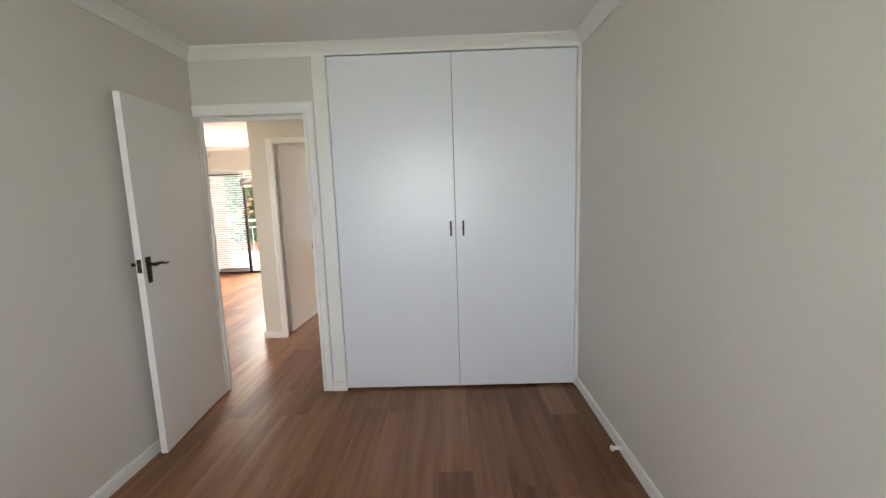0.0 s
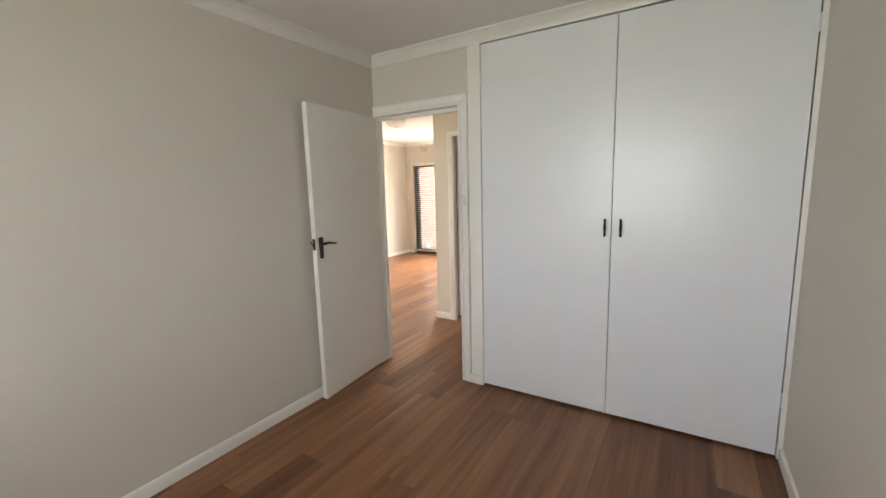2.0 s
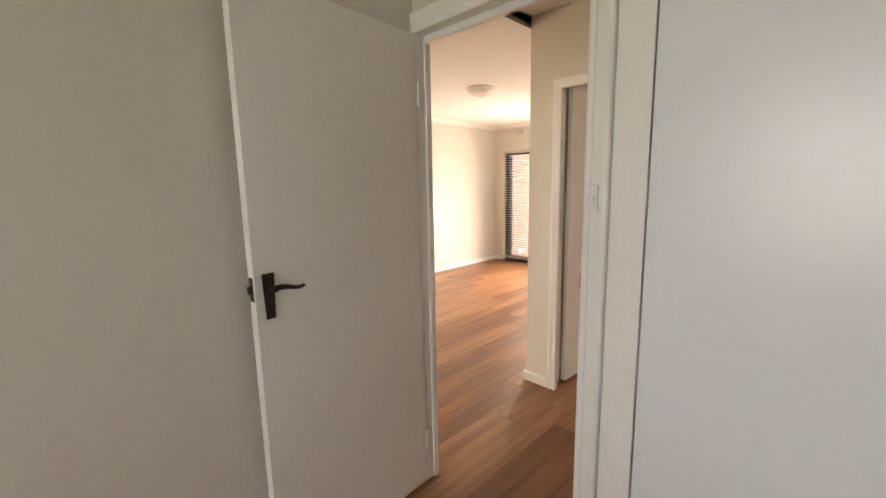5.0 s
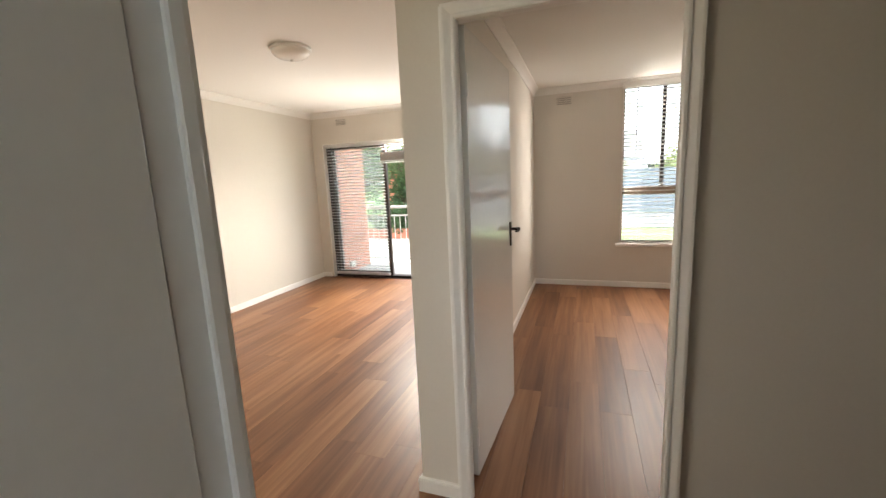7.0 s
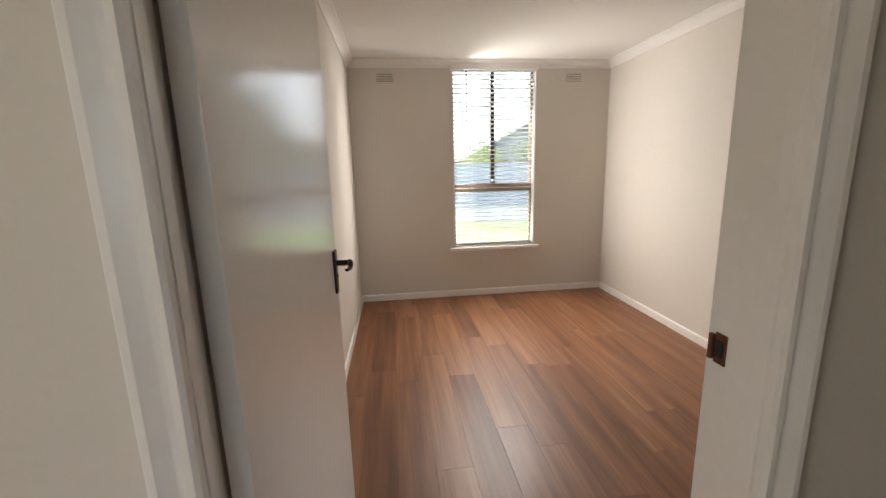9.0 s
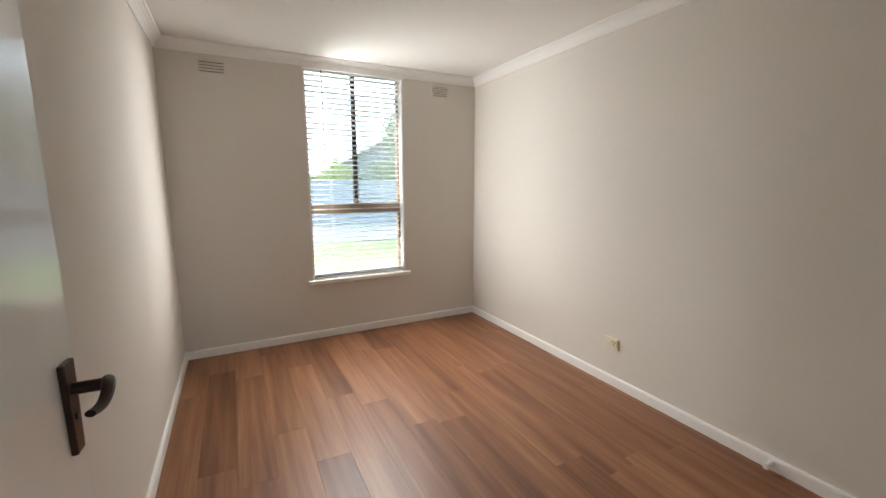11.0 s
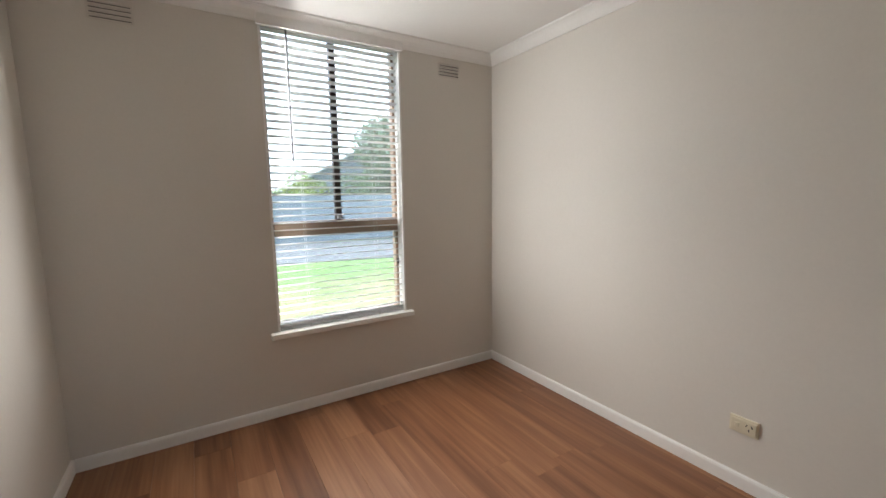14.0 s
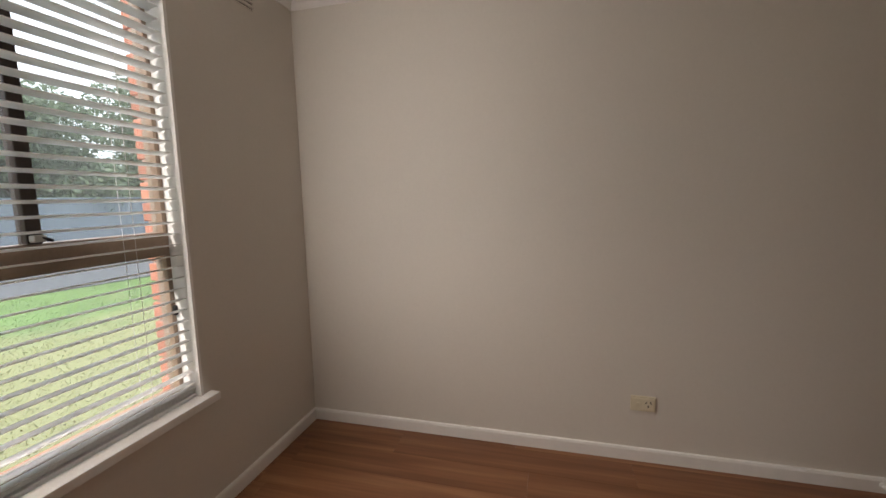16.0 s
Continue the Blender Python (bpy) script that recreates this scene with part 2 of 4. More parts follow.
M_LEAFB = leafy("leaf_blue_green", (0.16, 0.21, 0.13))
M_LEAFY = leafy("leaf_yellow_green", (0.19, 0.24, 0.045))
M_LEAFD = leafy("leaf_dark", (0.045, 0.09, 0.03))
M_BARK = material("bark", (0.14, 0.10, 0.07), 0.9, vary=0.3, scale=6, fine=40, bump=0.8, stretch=(1, 1, 0.2))
M_FENCE = material("blue_grey_fence", (0.15, 0.185, 0.22), 0.6, vary=0.12, scale=1.5, fine=30, bump=0.1)
M_ROOF = material("grey_roof_tile", (0.16, 0.17, 0.19), 0.7, vary=0.2, scale=3, fine=20, bump=0.5)
M_RENDER = material("pale_render", (0.66, 0.64, 0.60), 0.8, vary=0.08, scale=1, fine=30, bump=0.2)
M_GREYW = material("blue_grey_render", (0.20, 0.23, 0.27), 0.8, vary=0.1, scale=1, fine=30, bump=0.2)
M_PALER = material("pale_metal_roof", (0.58, 0.60, 0.62), 0.5, vary=0.08, scale=2, fine=20, bump=0.2)


# ---- mesh helpers ----
def box(bm, x0, x1, y0, y1, z0, z1, bevel=0.0, seg=1):
    made = bmesh.ops.create_cube(bm, size=1.0, matrix=Matrix.Translation(((x0 + x1) / 2, (y0 + y1) / 2, (z0 + z1) / 2)) @ Matrix.Diagonal((x1 - x0, y1 - y0, z1 - z0, 1)))
    if bevel:
        edges = list({e for v in made["verts"] for e in v.link_edges})
        bmesh.ops.bevel(bm, geom=edges, offset=bevel, segments=seg, affect="EDGES", profile=0.6)
    return bm


def boxed(*a, **k):
    return box(bmesh.new(), *a, **k)


def rod(bm, p, q, r, r2=None, seg=10):
    p, q = Vector(p), Vector(q)
    m = Matrix.Translation((p + q) / 2) @ (q - p).to_track_quat("Z", "Y").to_matrix().to_4x4()
    bmesh.ops.create_cone(bm, cap_ends=True, segments=seg, radius1=r, radius2=r if r2 is None else r2, depth=(q - p).length, matrix=m)
    return bm


def lathe(bm, rings, centre=(0, 0, 0), seg=20, axis="z"):
    """Turns (radius, height) pairs round an axis through centre."""
    c, loops = Vector(centre), []
    for r, h in rings:
        loop = []
        for i in range(seg):
            a = 2 * math.pi * i / seg
            u, v = max(r, 1e-4) * math.cos(a), max(r, 1e-4) * math.sin(a)
            loop.append(bm.verts.new(c + (Vector((u, v, h)) if axis == "z" else Vector((h, u, v)) if axis == "x" else Vector((u, h, v)))))
        loops.append(loop)
    for a, b in zip(loops, loops[1:]):
        for i in range(seg):
            bm.faces.new((a[i], a[(i + 1) % seg], b[(i + 1) % seg], b[i]))
    bm.faces.new(loops[0])
    bm.faces.new(loops[-1])
    bmesh.ops.recalc_face_normals(bm, faces=bm.faces)
    return bm


def sweep(bm, path, size):
    """A rounded bar along points; size: (half width, half height) at each point."""
    loops = []
    for i, p in enumerate(path):
        p = Vector(p)
        d = (Vector(path[min(i + 1, len(path) - 1)]) - Vector(path[max(i - 1, 0)])).normalized()
        side = d.cross(Vector((0, 0, 1)))
        side = side.normalized() if side.length > 0.05 else Vector((1, 0, 0))
        up = side.cross(d).normalized()
        w, h = size[i]
        loops.append([bm.verts.new(p + side * w * math.cos(a) + up * h * math.sin(a)) for a in [2 * math.pi * k / 10 for k in range(10)]])
    for a, b in zip(loops, loops[1:]):
        for k in range(10):
            bm.faces.new((a[k], a[(k + 1) % 10], b[(k + 1) % 10], b[k]))
    bm.faces.new(loops[0])
    bm.faces.new(loops[-1])
    bmesh.ops.recalc_face_normals(bm, faces=bm.faces)
    return bm


def prism(bm, p, q, out, profile):
    """A moulding from p to q along a wall: profile of (distance along out, height)."""
    p, q, out = Vector(p), Vector(q), Vector(out)
    a = [bm.verts.new(p + out * d + Vector((0, 0, h))) for d, h in profile]
    b = [bm.verts.new(q + out * d + Vector((0, 0, h))) for d, h in profile]
    k = len(profile)
    for i in range(k):
        bm.faces.new((a[i], a[(i + 1) % k], b[(i + 1) % k], b[i]))
    bm.faces.new(a)
    bm.faces.new(b)
    bmesh.ops.recalc_face_normals(bm, faces=bm.faces)
    return bm


def mesh_of(name, bm, mat, smooth=False):
    me = bpy.data.meshes.new(name)
    bm.to_mesh(me)
    bm.free()
    me.materials.append(mat)
    if smooth:
        for f in me.polygons:
            f.use_smooth = True
        me.set_sharp_from_angle(angle=radians(35))
    return me


def part(name, bm, mat, parent, label="", smooth=False):
    ob = new(name, mesh_of(name, bm, mat, smooth))
    ob.parent = parent
    return tagged(ob, label)


def piece(name, me, parent, place):
    ob = new(name, me)
    ob.parent = parent
    ob.matrix_basis = place
    return ob


def thing(name, m, label, category, group="", kind=""):
    ob = new(name)
    ob.matrix_world = m
    ob.empty_display_size = 0.1
    return tagged(ob, label, category, group, kind)


def structure(name, bm, mat, label, category):
    return tagged(new(name, mesh_of(name, bm, mat)), label, category, kind="structure")


def wall(name, x0, x1, y0, y1, label, holes=(), along="x", z0=-0.45, z1=2.48, mat=None):
    """A wall with thickness; holes: (from, to, bottom, top) along its length, cut right through."""
    bm = bmesh.new()
    lo, hi = (x0, x1) if along == "x" else (y0, y1)
    cuts = sorted({lo, hi, *[h[0] for h in holes], *[h[1] for h in holes]})
    for a, b in zip(cuts, cuts[1:]):
        spans, z = [], z0
        for h in sorted(holes, key=lambda k: k[2]):
            if h[0] <= a and b <= h[1]:
                spans.append((z, h[2]))
                z = h[3]
        spans.append((z, z1))
        for s, e in spans:
            if e - s > 1e-4:
                box(bm, *((a, b, y0, y1) if along == "x" else (x0, x1, a, b)), s, e)
    bmesh.ops.remove_doubles(bm, verts=bm.verts, dist=1e-5)
    bm.verts.index_update()
    seen = {}
    for f in bm.faces:
        seen.setdefault(tuple(sorted(v.index for v in f.verts)), []).append(f)
    bmesh.ops.delete(bm, geom=[f for fs in seen.values() if len(fs) > 1 for f in fs], context="FACES_ONLY")
    return structure(name, bm, mat or M_WALL, label, "wall")


# ---- structure ----
CEIL = 2.48
B1X0, B1X1, B1Y0, B1Y1 = -1.405, 1.278, -1.45, 2.92        # first bedroom
R2X0, R2X1, R2Y0, R2Y1 = -1.538, 1.207, 4.265, 7.998       # second bedroom
LX0, LX1, LY0, LY1 = -4.82, -1.62, 0.50, 7.93            # living room
D1 = (-1.390, -0.635, 2.035)                             # door openings: from, to, height
D2 = (-1.428, -0.605, 2.035)
W2 = (-0.50, 0.40, 0.55, 2.44)                           # window openings: from, to, sill, head
W1 = (-0.85, 0.95, 0.75, 2.25)
# W3 is unseen, added so that a lamp can light the hall
W3 = (0.95, 2.25, 1.05, 2.10)
SD = (-4.65, -2.70, 0.0, 2.03)                           # sliding door

OFFWHITE = "off-white painted plaster wall"
wall("wall_south", -5.05, 1.47, -1.70, B1Y0, OFFWHITE + " with a window", [W1])
wall("wall_west_bedroom", -1.52, B1X0, B1Y0, 2.92, OFFWHITE + " of the first bedroom", along="y")
wall("wall_east_bedroom", B1X1, 1.47, B1Y0, 3.16, OFFWHITE + " of the first bedroom", along="y")
wall("wall_bedroom_door", -1.52, -0.50, 2.92, 2.99, OFFWHITE + " round the first bedroom door", [(D1[0] - 0.02, D1[1] + 0.02, -0.45, D1[2] + 0.02)])
wall("wall_wardrobe_side", -0.50, -0.44, 2.99, 3.16, OFFWHITE + " beside the wardrobe", along="y")
wall("wall_wardrobe_back", -0.50, 1.47, 3.16, 3.24, OFFWHITE + " of the hall")
wall("wall_hall_end", 0.95, 1.47, 3.24, 4.13, OFFWHITE + " at the end of the hall", along="y")
wall("wall_hall", LX1, 1.47, 4.13, R2Y0, OFFWHITE + " round the second bedroom door", [(D2[0] - 0.02, D2[1] + 0.02, -0.45, D2[2] + 0.02)])
wall("wall_partition", LX1, R2X0, R2Y0, R2Y1, OFFWHITE + " between living room and bedroom", along="y")
wall("wall_east", R2X1, 1.47, R2Y0, 8.25, OFFWHITE + " of the second bedroom", along="y")
wall("wall_north_bedroom", -1.57, R2X1, R2Y1, 8.12, OFFWHITE + " with a tall narrow window", [W2])
wall("wall_north_living", LX0, -1.57, LY1, 8.12, OFFWHITE + " with a sliding door", [SD])
wall("wall_west_living", -5.05, LX0, 0.40, 8.25, OFFWHITE + " of the living room with an added unseen opening", [W3], along="y")
wall("wall_south_living", -5.05, -1.52, 0.40, LY0, OFFWHITE + " of the living room")
structure("ceiling", boxed(-5.05, 1.47, -1.70, 8.25, CEIL, CEIL + 0.25), M_CEIL, "flat white painted plaster ceiling", "ceiling")
floor = structure("floor", boxed(-5.04, 1.46, -1.69, 8.12, -0.30, -0.012), M_SUB, "polished brown hardwood board floor", "floor")


def cornice(name, x0, x1, y0, y1, drop=0.075):
    """Coved moulding all round a room, mitred in its corners."""
    prof = [(0, -drop), (0.008, -drop), (0.012, -drop + 0.010), (0.020, -drop + 0.026), (0.036, -0.030), (0.054, -0.016), (0.066, -0.010), (0.068, 0), (0, 0)]
    bm = bmesh.new()
    loops = [[bm.verts.new(v) for v in ((x0 + d, y0 + d, CEIL + h), (x1 - d, y0 + d, CEIL + h), (x1 - d, y1 - d, CEIL + h), (x0 + d, y1 - d, CEIL + h))] for d, h in prof]
    for a, b in zip(loops, loops[1:]):
        for i in range(4):
            bm.faces.new((a[i], a[(i + 1) % 4], b[(i + 1) % 4], b[i]))
    bmesh.ops.recalc_face_normals(bm, faces=bm.faces)
    return structure(name, bm, M_CEIL, "white coved plaster cornice below the ceiling", "cornice")


cornice("cornice", B1X0, B1X1, B1Y0, B1Y1)
cornice("cornice", R2X0, R2X1, R2Y0, R2Y1)
cornice("cornice", LX0, LX1, LY0, LY1)

SK = [(0, 0), (0.016, 0), (0.016, 0.057), (0.012, 0.067), (0, 0.069)]


def skirting(*runs):
    for p, q, out in runs:
        structure("baseboard", prism(bmesh.new(), (*p, 0), (*q, 0), (*out, 0), SK), M_TRIM, "white gloss painted timber skirting board", "baseboard")


skirting(
    ((B1X0, B1Y0), (B1X0, 2.90), (1, 0)), ((B1X1, B1Y0), (B1X1, 2.90), (-1, 0)), ((B1X0 + 0.016, B1Y0), (B1X1 - 0.016, B1Y0), (0, 1)),
    ((R2X0, R2Y0), (R2X0, R2Y1), (1, 0)), ((R2X1, R2Y0), (R2X1, R2Y1), (-1, 0)), ((R2X0 + 0.016, R2Y1), (R2X1 - 0.016, R2Y1), (0, -1)),
    ((-0.535, R2Y0), (R2X1 - 0.016, R2Y0), (0, 1)), ((-0.578, 4.13), (0.95, 4.13), (0, -1)), ((LX1 - 0.016, 4.13), (-1.438, 4.13), (0, -1)),
    ((LX1, 4.13), (LX1, LY1), (-1, 0)), ((LX0, LY0), (LX0, LY1), (1, 0)), ((LX0 + 0.016, LY1), (SD[0] - 0.03, LY1), (0, -1)),
    ((SD[1] + 0.03, LY1), (LX1 - 0.016, LY1), (0, -1)), ((LX0 + 0.016, LY0), (-1.52, LY0), (0, 1)), ((-1.52, LY0), (-1.52, 2.99), (-1, 0)))


# ---- doors ----
ARCH = [(0.0, 0.0), (0.0, 0.012), (0.008, 0.016), (0.020, 0.016), (0.024, 0.011), (0.034, 0.013), (0.060, 0.020), (0.072, 0.020), (0.076, 0.016), (0.076, 0.0)]


def architrave(x0, x1, top, y, face, left=1.0, size=1.0):
    """Moulding round an opening on the wall face at y; face: -1 towards the camera's side."""
    bm = bmesh.new()
    rows = []
    for w, d in ARCH:
        w, yy = w * size, y + face * d
        rows.append([bm.verts.new(v) for v in ((x0 - w * left, yy, 0), (x0 - w * left, yy, top + w), (x1 + w, yy, top + w), (x1 + w, yy, 0))])
    for a, b in zip(rows, rows[1:]):
        for i in range(3):
            bm.faces.new((a[i], a[i + 1], b[i + 1], b[i]))
    bmesh.ops.recalc_face_normals(bm, faces=bm.faces)
    return bm


def door_frame(x0, x1, top, y0, y1, leaf_side, strike_z, tight=1.0, stop=None):
    root = thing("door_frame", pose(0, 0, 0), "white gloss painted timber door frame with moulded architrave", "door frame", kind="structure")
    bm = bmesh.new()
    box(bm, x0 - 0.02, x0, y0 - 0.002, y1 + 0.002, -0.01, top + 0.02)
    box(bm, x1, x1 + 0.02, y0 - 0.002, y1 + 0.002, -0.01, top + 0.02)
    box(bm, x0, x1, y0 - 0.002, y1 + 0.002, top, top + 0.02)
    part("lining", bm, M_TRIM, root)
    s0, s1 = (y0 + 0.040, y1 - 0.006) if leaf_side < 0 else (y0 + 0.006, y1 - 0.040)
    bm = bmesh.new()
    if not stop:
        box(bm, x0, x0 + 0.012, s0, s1, 0, top, 0.003)
        box(bm, x1 - 0.012, x1, s0, s1, 0, top, 0.003)
        box(bm, x0 + 0.012, x1 - 0.012, s0, s1, top - 0.030, top, 0.003)
        part("door_stop_bead", bm, M_TRIM, root)
    if stop:
        # planted stop that narrows the opening on the hall side, with a slim architrave
        a, b, h = stop
        bm = bmesh.new()
        box(bm, x0 + 0.0005, a, y0, y0 + 0.026, 0, top - 0.0005, 0.003)
        box(bm, b, x1 - 0.0005, y0, y0 + 0.026, 0, top - 0.0005, 0.003)
        box(bm, a, b, y0, y0 + 0.026, h, top - 0.0005, 0.003)
        part("planted_stop", bm, M_TRIM, root)
        part("architrave", architrave(a, b, h, y0 - 0.002, -1, 1.0, 0.74), M_TRIM, root)
    else:
        part("architrave", architrave(x0, x1, top, y0, -1, tight if leaf_side < 0 else 1.0), M_TRIM, root)
    part("architrave", architrave(x0 - 0.003, x1 + 0.003, top + 0.003, y1 + 0.0005, 1), M_TRIM, root)
    ys = y0 + 0.020 if leaf_side < 0 else y1 - 0.020
    bm = boxed(x1 - 0.003, x1 + 0.001, ys - 0.012, ys + 0.012, strike_z - 0.027, strike_z + 0.027, 0.001)
    sp = part("strike_plate", bm, M_COPPER, root, "worn copper strike plate")
    # no real recess: a near-black slab gives the hole's shade
    part("strike_hole", boxed(x1 - 0.0045, x1 - 0.0032, ys - 0.007, ys + 0.007, strike_z - 0.014, strike_z + 0.014), M_DARK, sp)
    bm = bmesh.new()
    lip = leaf_side * 0.017
    rod(bm, (x1 - 0.004, ys + lip, strike_z - 0.022), (x1 - 0.004, ys + lip, strike_z + 0.022), 0.005)
    part("strike_lip", bm, M_COPPER, sp, smooth=True)
    return root


def lever_handle(parent, x, y, z, out, toward):
    """Tapered back plate with a bowed lever; out: the leaf face's side along local y, toward: along local x."""
    bm = bmesh.new()
    w = 0.019
    made = box(bm, x - w, x + w, min(y, y + out * 0.009), max(y, y + out * 0.009), z - 0.098, z + 0.047, 0.0025, 2)
    for v in bm.verts:
        if v.co.z < z - 0.05:
            v.co.x = x + (v.co.x - x) * 0.72
    plate = part("door_handle", bm, M_BRONZE, parent, "dark bronze lever handle on a tapered plate")
    bm = bmesh.new()
    rod(bm, (x, y + out * 0.006, z + 0.004), (x, y + out * 0.052, z + 0.004), 0.0095, seg=14)
    path, size = [], []
    for i in range(9):
        u = i / 8
        path.append((x + toward * (-0.006 + 0.096 * u), y + out * (0.050 + 0.012 * math.sin(u * 2.6)), z + 0.006 + 0.004 * math.sin(u * 6.0) - 0.004 * u))
        size.append((0.0075 + 0.002 * (1 - u), 0.0095 - 0.0045 * u))
    sweep(bm, path, size)
    part("lever", bm, M_BRONZE, plate, smooth=True)
    # near-black disc on the plate in place of a shaded hole
    bm = rod(bmesh.new(), (x, y + out * 0.008, z - 0.040), (x, y + out * 0.0115, z - 0.040), 0.006, seg=12)
    part("keyhole", bm, M_DARK, plate)


def door(name, hinge, angle, width, face, label):
    """Flush leaf; local x runs from the hinge to the free edge, the seen face looks along face * y."""
    root = thing(name, pose(hinge[0], hinge[1], 0, 0, 0, angle), label, "door", kind="structure")
    y0, y1 = sorted((0.0, -face * 0.036))
    leaf = part("leaf", boxed(0, width, y0, y1, 0.012, 2.030, 0.002, 2), M_DOOR, root)
    lever_handle(root, width - 0.043, 0.0, 1.112, face, -1)
    lever_handle(root, width - 0.043, -face * 0.036, 1.112, -face, -1)
    ym = -face * 0.018
    latch = part("latch_plate", boxed(width - 0.001, width + 0.0015, ym - 0.012, ym + 0.012, 1.075, 1.150), M_BRONZE, root)
    part("latch_bolt", boxed(width + 0.001, width + 0.012, ym - 0.006, ym + 0.007, 1.098, 1.124, 0.002), M_BRONZE, latch)
    for z in (0.22, 1.80):
        bm = rod(bmesh.new(), (-0.004, face * 0.003, z - 0.045), (-0.004, face * 0.003, z + 0.045), 0.006, seg=12)
        part("hinge", bm, M_TRIM, root, "white painted hinge", smooth=True)
    return root


door_frame(*D1, 2.92, 2.99, -1, 1.11, 0.15)
door_frame(*D2, 4.13, 4.265, 1, 1.105, stop=(-1.380, -0.636, 2.0))
door("door_1", (-1.385, 2.916), 275.1, 0.748, 1, "white flush door standing open on the bedroom wall")
door("door_2", (-1.388, 4.272), 86.8, 0.785, -1, "white flush door standing open into the second bedroom")


def wedge_stop(x, y, out):
    """Small turned door stop on the skirting."""
    root = thing("door_stop", pose(x, y, 0.038), "small white rubber-tipped door stop on the skirting", "door stop")
    bm = lathe(bmesh.new(), [(0.016, 0), (0.016, 0.004), (0.011, 0.010), (0.010, 0.040), (0.013, 0.044)], axis="x", seg=16)
    for v in bm.verts:
        v.co.x *= out
    bmesh.ops.recalc_face_normals(bm, faces=bm.faces)
    part("stem", bm, M_TRIM, root, smooth=True)
    bm = lathe(bmesh.new(), [(0.013, 0.0445), (0.016, 0.047), (0.016, 0.056), (0.012, 0.060)], axis="x", seg=16)
    for v in bm.verts:
        v.co.x *= out
    bmesh.ops.recalc_face_normals(bm, faces=bm.faces)
    part("rubber_tip", bm, M_WHITEP, root, smooth=True)


wedge_stop(B1X1 - 0.016, 2.09, -1)
wedge_stop(B1X0 + 0.016, 2.24, 1)
wedge_stop(R2X1 - 0.016, 5.12, -1)

# ---- wardrobe ----
robe = thing("built_in_wardrobe", pose(0, 0, 0), "white gloss built-in wardrobe with two closed tall doors", "wardrobe")
YF = 2.92
part("stile", boxed(-0.552, -0.455, YF - 0.014, YF + 0.030, 0.0, 2.404, 0.002), M_TRIM, robe)
part("stile", boxed(1.2545, B1X1, YF - 0.014, YF + 0.030, 0.0, 2.404, 0.001), M_TRIM, robe)
part("head_rail", boxed(-0.552, B1X1, YF - 0.015, YF + 0.030, 2.404, CEIL, 0.001), M_TRIM, robe)
part("plinth_block", boxed(-0.556, -0.453, YF - 0.024, YF - 0.0145, 0.0, 0.072, 0.002), M_TRIM, robe)
# near-black sheet behind the doors, stands for the shade inside the gaps
part("gap_shade_panel", boxed(-0.49, B1X1, YF + 0.032, YF + 0.044, -0.01, 2.47), M_DARK, robe)


def pull(parent, x, z, y):
    """Turned bar pull with beaded ends and a copper waist."""
    rings = []
    for h, r in ((-0.054, 0.002), (-0.052, 0.0055), (-0.044, 0.0075), (-0.036, 0.006), (-0.030, 0.0045), (-0.026, 0.0078), (-0.022, 0.0045), (-0.019, 0.006),
                 (-0.010, 0.0068), (0.0, 0.0075), (0.010, 0.0068), (0.019, 0.006), (0.022, 0.0045), (0.026, 0.0078), (0.030, 0.0045), (0.036, 0.006), (0.044, 0.0075), (0.052, 0.0055), (0.054, 0.002)):
        rings.append((r, h))
    bar = part("pull_handle", lathe(bmesh.new(), rings, (x, y - 0.022, z), 14), M_BRONZE, parent, "dark bronze turned pull", smooth=True)
    for s in (-0.030, 0.030):
        part("pull_post", rod(bmesh.new(), (x, y + 0.001, z + s), (x, y - 0.018, z + s), 0.0045), M_BRONZE, bar)


for x0, x1, hx, px, hinge_z in ((-0.449, 0.398, -0.452, 0.365, (0.335, 2.18)), (0.401, 1.248, 1.2515, 0.453, (0.335, 2.16))):
    leaf = part("door", boxed(x0, x1, YF - 0.016, YF + 0.004, 0.020, 2.394, 0.002, 2), M_ROBE, robe, "white gloss painted flush door")
    pull(leaf, px, 1.206, YF - 0.016)
    for z in hinge_z:
        bm = rod(bmesh.new(), (hx, YF - 0.018, z - 0.040), (hx, YF - 0.018, z + 0.040), 0.0055, seg=12)
        part("hinge", bm, M_TRIM, leaf, smooth=True)
part("cover_strip", boxed(0.386, 0.397, YF - 0.020, YF - 0.0165, 0.016, 2.393, 0.001), M_ROBE, robe)


